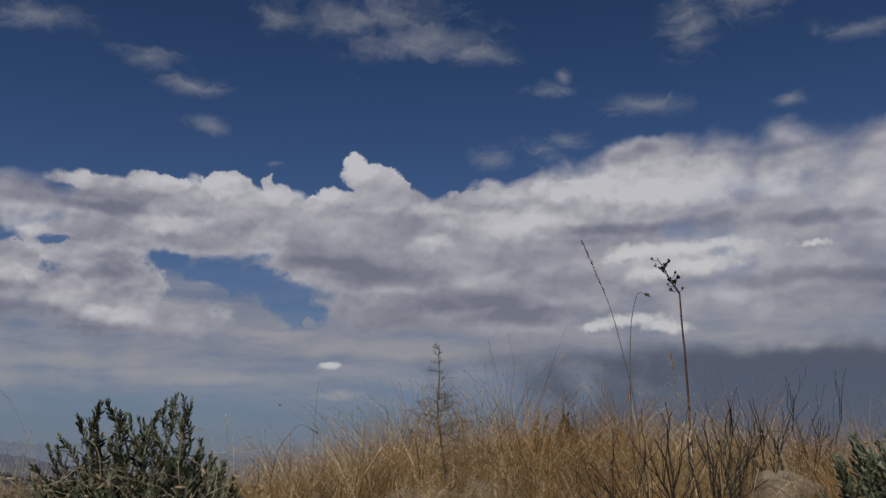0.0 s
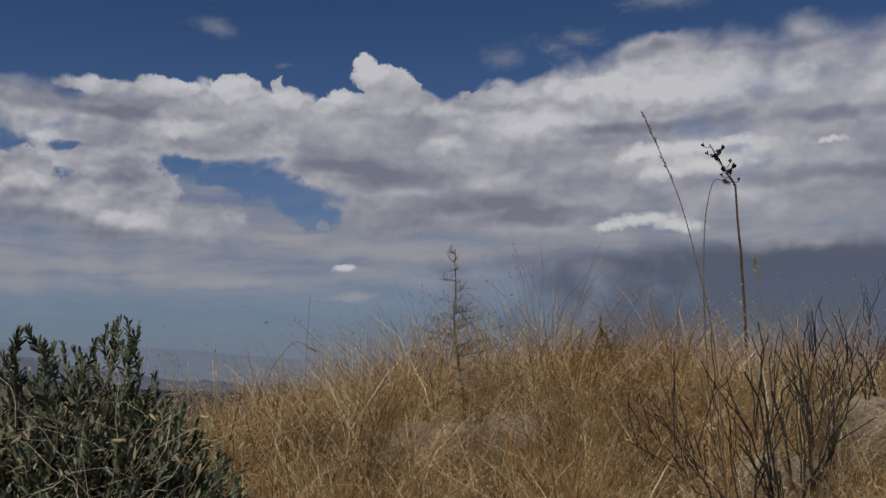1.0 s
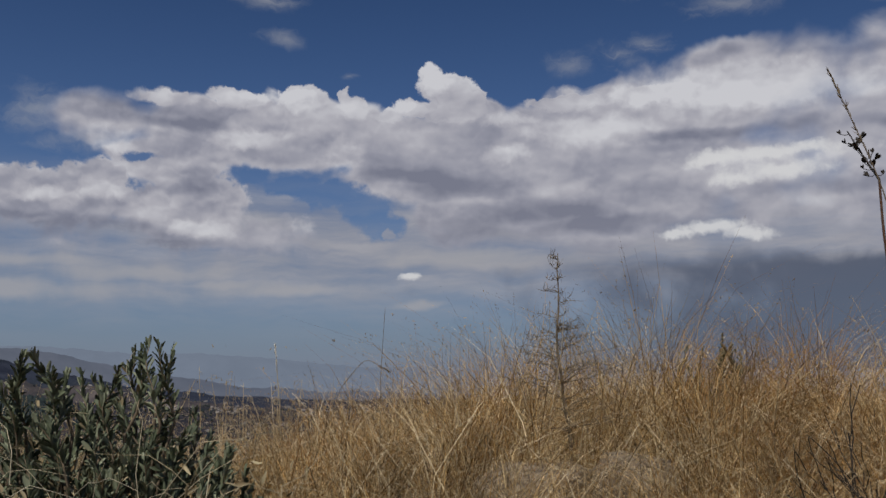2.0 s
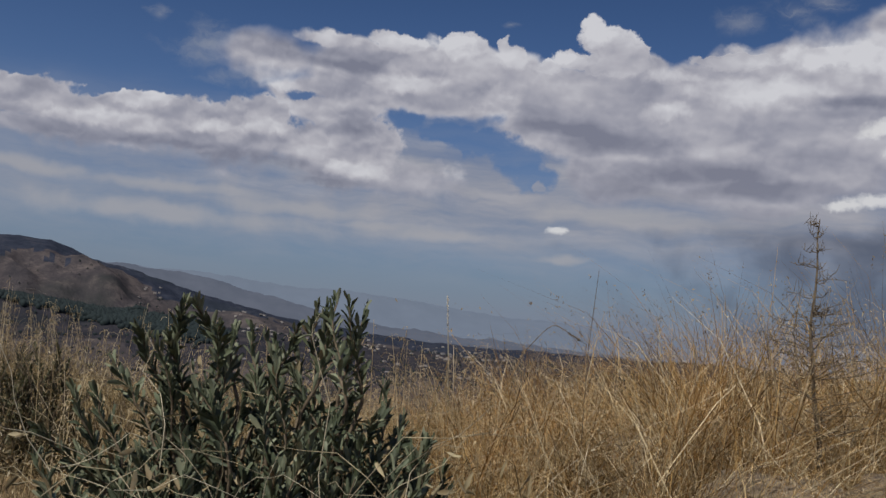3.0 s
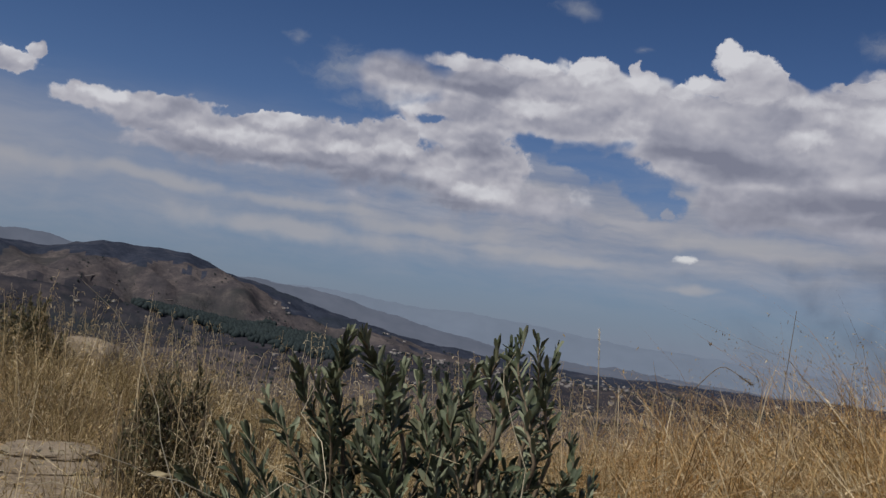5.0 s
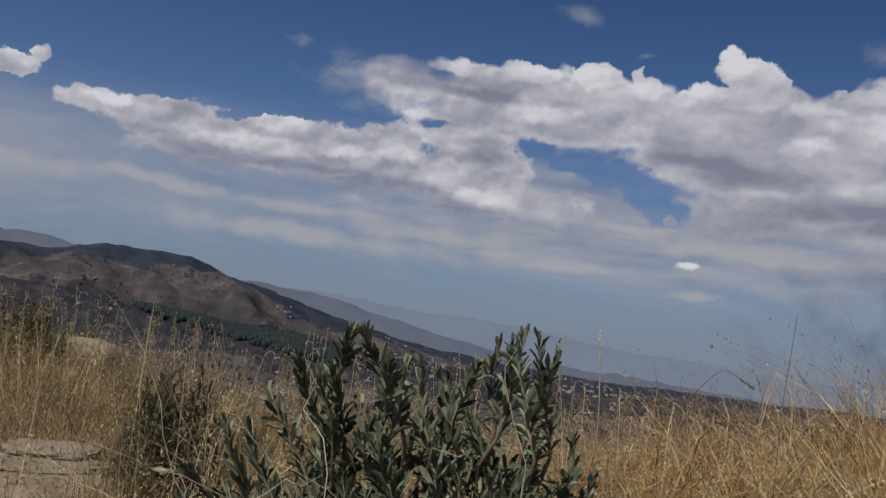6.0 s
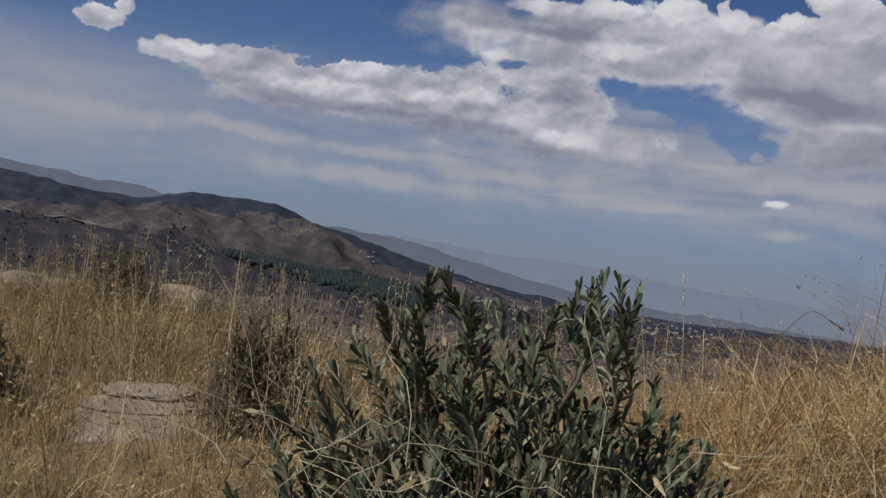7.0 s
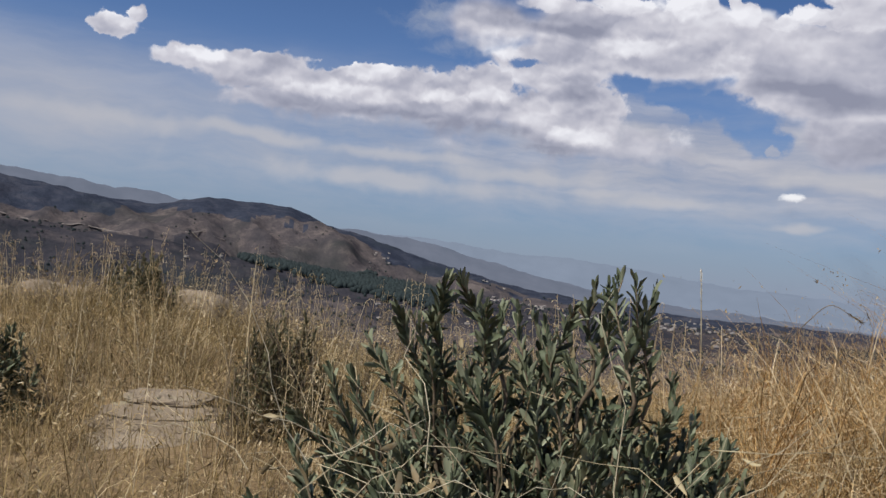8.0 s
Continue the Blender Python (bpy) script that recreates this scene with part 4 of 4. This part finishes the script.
grass_stalk((0.98, 4.72), [(0.95, 4.72, 1.75), (0.84, 4.70, 2.25), (0.70, 4.69, 2.60)], "lone dark grass stalk leaning over with a narrow spike", 41)
grass_stalk((0.96, 4.80), [(0.93, 4.80, 1.85), (0.95, 4.80, 2.20), (0.99, 4.80, 2.36), (1.04, 4.80, 2.34)], "slender grass stalk with a nodding tip", 42, 0.1)
grass_stalk((1.22, 4.9), [(1.20, 4.9, 1.7), (1.17, 4.9, 2.05)], "pale grass stalk with a feathery white spike", 43, 0.12, M_SEED)
grass_stalk((-1.80, 8.38), [(-1.83, 8.38, 1.5), (-1.87, 8.38, 1.92)], "thin whitish stem with a pale tip on the brow", 44, 0.22, M_WHITE, 0.0042)
grass_stalk((-1.35, 7.6), [(-1.30, 7.6, 1.6), (-1.12, 7.6, 1.82), (-0.98, 7.6, 1.74)], "dark dry stem bent over above the grass", 45, 0.15)
grass_stalk((-0.82, 6.2), [(-0.82, 6.2, 1.7), (-0.80, 6.2, 2.02)], "thin dark upright stem in the grass", 46, 0.03, thick=0.0018)


# ---- a dry weed with tiers of side shoots
def tiered_weed(base, top, seed):
    ob = new("tiered_weed")
    base = np.array([base[0], base[1], float(hilltop(base[0], base[1])) - 0.03])
    r = np.random.default_rng(seed)
    trunk = sway(base, top, 0.006, 14, seed)
    s, tw = Soup(), Soup()
    s.tube(trunk, np.linspace(0.013, 0.002, 14), 6)
    for t in np.concatenate([np.linspace(0.5, 0.97, 12), r.uniform(0.3, 0.72, 18)]):
        p = np.array([np.interp(t, np.linspace(0, 1, 14), trunk[:, k]) for k in range(3)])
        reach = np.interp(t, (0.3, 0.55, 0.72, 1.0), (0.42, 0.30, 0.10, 0.05))
        for _ in range(3):
            a = r.uniform(0, 6.28)
            q = p + np.array([math.cos(a), math.sin(a), r.uniform(0.12, 0.4)]) * reach * r.uniform(0.6, 1.1)
            arm = sway(p, q, 0.05, 6, int(r.integers(1e9)))
            tw.tube(arm, np.linspace(0.0019, 0.0008, 6), 4)
            for i in range(2, 6):
                for _ in range(2):
                    tw.tube([arm[i], arm[i] + r.normal(0, 0.016, 3) + (0, 0, 0.014)], [0.0012, 0.0006], 3)
    part("stem", s.mesh("stem", M_TWIG), ob)
    tagged(part("brushwood", tw.mesh("brushwood", M_TWIG), ob, "thin grey-brown side shoots in tiers"), kind="stuff")
    return tagged(ob, "dry weed with tiers of thin side shoots above the grass", "plant")


tiered_weed((0.0, 6.3), (-0.02, 6.3, 2.27), 55)


# ---- charred shrubs
def fork(r, soup, p, way, length, radius, depth):
    q = p + way * length
    steps = 5
    soup.tube(sway(p, q, 0.04, steps, int(r.integers(1e9))), np.linspace(radius, radius * 0.65, steps), 5)
    if depth == 0:
        return
    for _ in range(int(r.integers(2, 4))):
        w = way + r.normal(0, 0.3, 3) + (0, 0, 0.22)
        t = r.uniform(0.45, 1.0)
        fork(r, soup, p + (q - p) * t, w / np.linalg.norm(w), length * r.uniform(0.55, 0.85), radius * 0.6, depth - 1)


def bare_shrub(seed, base, stems, length, lean, label, mat=M_CHAR, depth=3, radius=0.008):
    r = np.random.default_rng(seed)
    ob = new("bare_shrub")
    base = np.array([base[0], base[1], float(hilltop(base[0], base[1])) - 0.03])
    ob.location = base
    for _ in range(stems):
        s = Soup()
        w = np.array([r.normal(lean[0], 0.22), r.normal(lean[1], 0.22), 1.0])
        fork(r, s, np.array([r.normal(0, 0.05), r.normal(0, 0.05), 0.0]), w / np.linalg.norm(w), length * r.uniform(0.7, 1.1), radius * r.uniform(0.7, 1.1), depth)
        part("branch", s.mesh("branch", mat), ob)
    return tagged(ob, label, "dead shrub", "charred shrubs" if mat == M_CHAR else "dry weeds")


for seed, at, stems, length, lean in ((61, (1.04, 4.62), 4, 0.54, (0, 0)), (62, (1.28, 5.0), 4, 0.44, (0.1, 0)), (63, (1.72, 6.0), 4, 0.46, (0.1, 0)),
                                      (64, (2.85, 7.45), 4, 0.60, (0.0, 0)), (65, (1.08, 5.4), 4, 0.42, (-0.4, 0)), (66, (2.1, 6.0), 4, 0.46, (-0.35, 0)),
                                      (67, (2.35, 6.5), 3, 0.40, (0.1, 0)), (60, (1.45, 5.3), 4, 0.44, (0.15, 0))):
    bare_shrub(seed, at, stems, length, lean, "leafless charred shrub with black twigs in dry grass", depth=2, radius=0.0078)
bare_shrub(68, (-3.15, 6.18), 6, 0.30, (0, 0), "bare brown twigs standing over a low shrub", M_TWIG, 2, 0.004)
bare_shrub(69, (-5.9, 7.4), 5, 0.34, (0, 0), "bare grey twigs above short grass", M_TWIG, 2, 0.004)


wild = np.random.default_rng(601)
for k in range(22):
    spot = (wild.uniform(-6.0, -2.6), wild.uniform(5.9, 8.2)) if k < 14 else (wild.uniform(-1.2, 3.2), wild.uniform(5.4, 7.6))
    bare_shrub(700 + k, spot, int(wild.integers(3, 6)), wild.uniform(0.16, 0.30), (0, 0), "dry brown weed with thin forked stems", M_TWIG, 2, 0.0032)


# ---- stones
def stone(name, seed, at, size, rot, label, layers=0):
    r = np.random.default_rng(seed)
    bm = bmesh.new()
    bmesh.ops.create_icosphere(bm, subdivisions=4, radius=1.0)
    shift = Vector(r.uniform(-50, 50, 3))
    for v in bm.verts:
        d = v.co.normalized()
        k = 1 + 0.28 * noise.noise(d * 1.3 + shift) + 0.12 * noise.noise(d * 3.1 + shift) + 0.05 * noise.noise(d * 8 + shift)
        co = d * k
        co = Vector(tuple(math.copysign(abs(c) ** 0.75, c) for c in co))
        if layers:
            h = co.z * layers
            step = (h - math.floor(h))
            ledge = 0.10 * (1 - step) + 0.06 * noise.noise(Vector((co.x * 2, co.y * 2, math.floor(h) * 7.3)))
            co.x *= 1 + ledge
            co.y *= 1 + ledge
        v.co = Vector((co.x * size[0], co.y * size[1], co.z * size[2]))
    me = bpy.data.meshes.new(name)
    bm.to_mesh(me)
    bm.free()
    me.materials.append(M_ROCK)
    for p in me.polygons:
        p.use_smooth = not layers
    ob = new(name, me)
    ob.matrix_basis = pose(at[0], at[1], float(hilltop(at[0], at[1])) + at[2], rot[0], rot[1], rot[2])
    return tagged(ob, label, "rock", "pale rocks")


stone("boulder", 71, (2.1, 6.0, 0.10), (0.24, 0.19, 0.22), (4, 14, 20), "pale weathered boulder half hidden in dry grass")
stone("boulder", 72, (1.42, 5.5, 0.04), (0.22, 0.2, 0.22), (0, 5, 50), "low tan boulder among dry stems")
for seed, at, size, rot in ((73, (-3.66, 6.06, 0.01), (0.27, 0.13, 0.04), (16, 2, 52)), (74, (-3.73, 6.15, 0.05), (0.28, 0.10, 0.024), (18, 2, 56)),
                            (80, (-3.79, 6.23, 0.085), (0.25, 0.09, 0.022), (16, 0, 60)), (81, (-3.84, 6.31, 0.12), (0.19, 0.08, 0.020), (14, 0, 54))):
    stone("rock_slab", seed, at, size, rot, "flat layered tan rock slab sunk in short grass", 2)
stone("boulder", 75, (-5.8, 8.8, 0.12), (0.24, 0.18, 0.17), (0, 6, 10), "pale smooth boulder on the brow of the hill")
stone("boulder", 76, (-7.0, 8.43, 0.09), (0.30, 0.2, 0.16), (0, 6, 70), "broad pale boulder on the brow of the hill")
stone("boulder", 77, (-0.12, 6.1, 0.06), (0.27, 0.2, 0.19), (0, 0, 15), "small tan rock showing through dry grass")
stone("boulder", 78, (0.3, 6.2, 0.05), (0.28, 0.2, 0.19), (0, 8, 65), "small tan rock showing through dry grass")
stone("boulder", 79, (-0.6, 6.9, 0.06), (0.26, 0.2, 0.18), (4, 0, 95), "small tan rock showing through dry grass")


# ---- straws that lean over the large shrub
def straws(seed, centre, spread, n):
    r = np.random.default_rng(seed)
    s = Soup()
    for _ in range(n):
        a = r.uniform(0, 6.28)
        p = np.array([centre[0] + r.normal(0, spread), centre[1] - 0.32 + r.normal(0, 0.12), float(hilltop(*centre)) + r.uniform(0.35, 0.75)])
        w = np.array([math.cos(a), 0.3 * math.sin(a), r.uniform(0.05, 0.9)])
        q = p + w / np.linalg.norm(w) * r.uniform(0.2, 0.5)
        line = sway(p, q, 0.04, 7, int(r.integers(1e9)))
        line[:, 2] -= np.linspace(-1, 1, 7) ** 2 * r.uniform(0.0, 0.09)
        s.tube(line, np.linspace(0.0011, 0.0005, 7), 4)
    ob = tagged(new("dry_straws", s.mesh("dry_straws", M_STRAW)), "pale dry straws tangled through a green shrub", "grass", kind="stuff")
    return ob


straws(91, (-1.42, 4.72), 0.32, 62)


# ---------------------------------------------------------------- the valley
def land(x, y):
    x, y = np.asarray(x, float), np.asarray(y, float)
    r = np.hypot(x - CENTRE[0], y - CENTRE[1])
    az = np.degrees(np.arctan2(x - CENTRE[0], y - CENTRE[1]))
    return country(az, r, x, y)


def plaster(name, a, b):
    m, n = material(name)
    where = place_of(n)
    finish(n, n.mix(n.span(n.noise(where, 0.4, 4.0), 0.35, 0.65), a, b), 0.9, n.noise(where, 3.0, 4.0), 0.2, 0.05)
    return m


M_WALL = plaster("pale_plaster", (0.26, 0.245, 0.23), (0.42, 0.40, 0.37))
M_ROOF = plaster("grey_roof", (0.17, 0.15, 0.145), (0.30, 0.27, 0.26))


def house_mesh():
    wall = bmesh.new()
    bmesh.ops.create_cube(wall, size=1.0, matrix=Matrix.LocRotScale((0, 0, 1.3), None, (7.4, 5.4, 2.6)))
    roof = bmesh.new()
    v = [roof.verts.new(c) for c in ((-4, -3, 2.6), (4, -3, 2.6), (4, 3, 2.6), (-4, 3, 2.6), (-3.4, 0, 4), (3.4, 0, 4))]
    for f in ((0, 1, 5, 4), (2, 3, 4, 5), (1, 2, 5), (3, 0, 4), (3, 2, 1, 0)):
        roof.faces.new([v[i] for i in f])
    out = []
    for name, bm, mat in (("wall", wall, M_WALL), ("roof", roof, M_ROOF)):
        me = bpy.data.meshes.new(name)
        bm.to_mesh(me)
        bm.free()
        me.materials.append(mat)
        out.append(me)
    return out


r = np.random.default_rng(301)
wall_mesh, roof_mesh = house_mesh()
first = None
for i in range(230):
    az = radians(r.uniform(-31, -9) if i % 12 else r.uniform(-44, -9))
    d = r.uniform(1850, 2750) if i % 5 else r.uniform(1500, 2000)
    x, y = CENTRE[0] + d * math.sin(az), CENTRE[1] + d * math.cos(az)
    place = pose(x, y, float(land(x, y)) - 0.6, 0, 0, r.uniform(0, 180))
    if first is None:
        first = tagged(new("house"), "small pale house with a grey roof in the valley", "house", "valley houses")
        part("wall", wall_mesh, first)
        part("roof", roof_mesh, first)
        first.matrix_basis = place
    else:
        copy_thing(first, place)

M_WOOD = plaster("dark_woodland", (0.012, 0.021, 0.024), (0.021, 0.031, 0.032))


def woods(name, seed, n, az0, az1, d0, d1, size, label):
    """Far trees, each an uneven clump of a few tilted leaf masses."""
    r = np.random.default_rng(seed)
    s = Soup()
    az, d = np.radians(r.uniform(az0, az1, n)), r.uniform(d0, d1, n)
    x, y = CENTRE[0] + d * np.sin(az), CENTRE[1] + d * np.cos(az)
    ok = r.random(n) < np.clip(0.5 + 0.8 * waves(x, y, seed, 500, 3), 0.05, 1)
    x, y = x[ok], y[ok]
    z = land(x, y)
    for px, py, pz in zip(x, y, z):
        h = size * r.uniform(0.5, 1.3)
        for _ in range(2):
            c = np.array([px, py, pz]) + r.normal(0, 0.25, 3) * h * (1, 1, 0.6) + (0, 0, 0.45 * h)
            a = np.arange(5) * 1.2566 + r.uniform(0, 2)
            w = h * r.uniform(0.3, 0.55) * r.uniform(0.7, 1.2, 5)
            low = np.stack([np.cos(a) * w, np.sin(a) * w, -0.4 * h * np.ones(5)], -1)
            mid = np.stack([np.cos(a) * w * 1.1, np.sin(a) * w * 1.1, 0.05 * h * np.ones(5)], -1)
            up = np.stack([np.cos(a) * w * 0.4, np.sin(a) * w * 0.4, 0.45 * h * np.ones(5)], -1)
            f = [(k * 5 + i, k * 5 + (i + 1) % 5, k * 5 + 5 + (i + 1) % 5, k * 5 + 5 + i) for k in range(2) for i in range(5)]
            s.add(c + np.concatenate([low, mid, up]), f + [(10, 11, 12, 13)])
    return tagged(new(name, s.mesh(name, M_WOOD, False)), label, "woods", kind="stuff")


def sight(az, el, near, far_end):
    """Where lines of sight at these bearings first meet the land between two distances."""
    far = np.arange(near, far_end, 12.0)
    a = np.radians(az)[:, None]
    x, y = CENTRE[0] + far * np.sin(a), CENTRE[1] + far * np.cos(a)
    z = land(x, y)
    up = np.degrees(np.arctan2(z - 1.8, far)) >= np.asarray(el)[:, None]
    k = up.argmax(1)
    rows = np.arange(len(k))
    return x[rows, k], y[rows, k], z[rows, k], up.any(1) & (k > 0)


def track(bearings, near, far_end, width, label):
    """A pale dirt track laid over the hillside."""
    t = np.linspace(0, len(bearings) - 1, 40)
    az = np.interp(t, range(len(bearings)), [p[0] for p in bearings])
    el = np.interp(t, range(len(bearings)), [p[1] for p in bearings])
    x, y, z, ok = sight(az, el, near, far_end)
    p = np.stack([x, y, z], -1)[ok]
    if len(p) < 3:
        return
    for _ in range(2):
        p[1:-1] = (p[:-2] + 2 * p[1:-1] + p[2:]) / 4
    out = np.array([0, 0, width])
    s, m = Soup(), len(p)
    v = np.concatenate([p + (0, 0, 0.5), p + out * 0.35 + (0, 0, 0.5)])
    back_way = (p - np.append(CENTRE, 0)) * (1, 1, 0)
    back_way /= np.linalg.norm(back_way, axis=1)[:, None]
    v[m:, :2] += back_way[:, :2] * width * 1.5
    s.add(v, [(i, i + 1, m + i + 1, m + i) for i in range(m - 1)])
    tagged(new("dirt_road", s.mesh("dirt_road", M_TRACK)), label, "road", kind="structure")


def belt(seed, n, size):
    """A dense belt of woodland along the foot of the dark ridge, thinning downhill."""
    r = np.random.default_rng(seed)
    s = Soup()
    az = r.uniform(-37.5, -26.5, n) + r.normal(0, 0.6, n)
    el = -1.05 - 0.115 * (az + 36) + r.normal(0, 0.2, n) * np.interp(az, (-37.5, -34, -28.5), (0.4, 1.1, 1.5))
    x, y, z, ok = sight(az, el, 1150.0, 2300.0)
    for k in np.nonzero(ok)[0]:
        h = size * r.uniform(0.6, 1.3)
        ang = np.arange(6) * 1.0472 + r.uniform(0, 2)
        w = h * r.uniform(0.45, 0.75) * r.uniform(0.7, 1.2, 6)
        rings = [np.stack([np.cos(ang) * w * f, np.sin(ang) * w * f, g * h * np.ones(6)], -1) for f, g in ((0.8, -0.1), (1.1, 0.35), (0.75, 0.75), (0.2, 1.0))]
        f = [(q * 6 + i, q * 6 + (i + 1) % 6, q * 6 + 6 + (i + 1) % 6, q * 6 + 6 + i) for q in range(3) for i in range(6)]
        s.add(np.array([x[k], y[k], z[k]]) + np.concatenate(rings), f)
    return tagged(new("woodland", s.mesh("woodland", M_WOOD)), "dark green woodland on the valley slope", "woods", kind="stuff")


belt(311, 3600, 9)
M_TRACK = plaster("pale_track", (0.13, 0.112, 0.108), (0.20, 0.175, 0.165))
track([(-42.0, 0.36), (-40.6, 0.28), (-39.2, 0.02), (-37.9, -0.18), (-36.4, -0.52), (-35.2, -0.72)], 2050.0, 2900.0, 6.0, "pale dirt track winding down a dark hillside")
track([(-52.5, 0.34), (-49.5, 0.12), (-47.0, 0.02), (-44.4, -0.16)], 2050.0, 2900.0, 6.0, "pale dirt track along the foot of a dark hill")
woods("scattered_trees", 312, 2600, -54, -6, 1300, 2600, 4.0, "scattered dark trees and scrub across the valley")
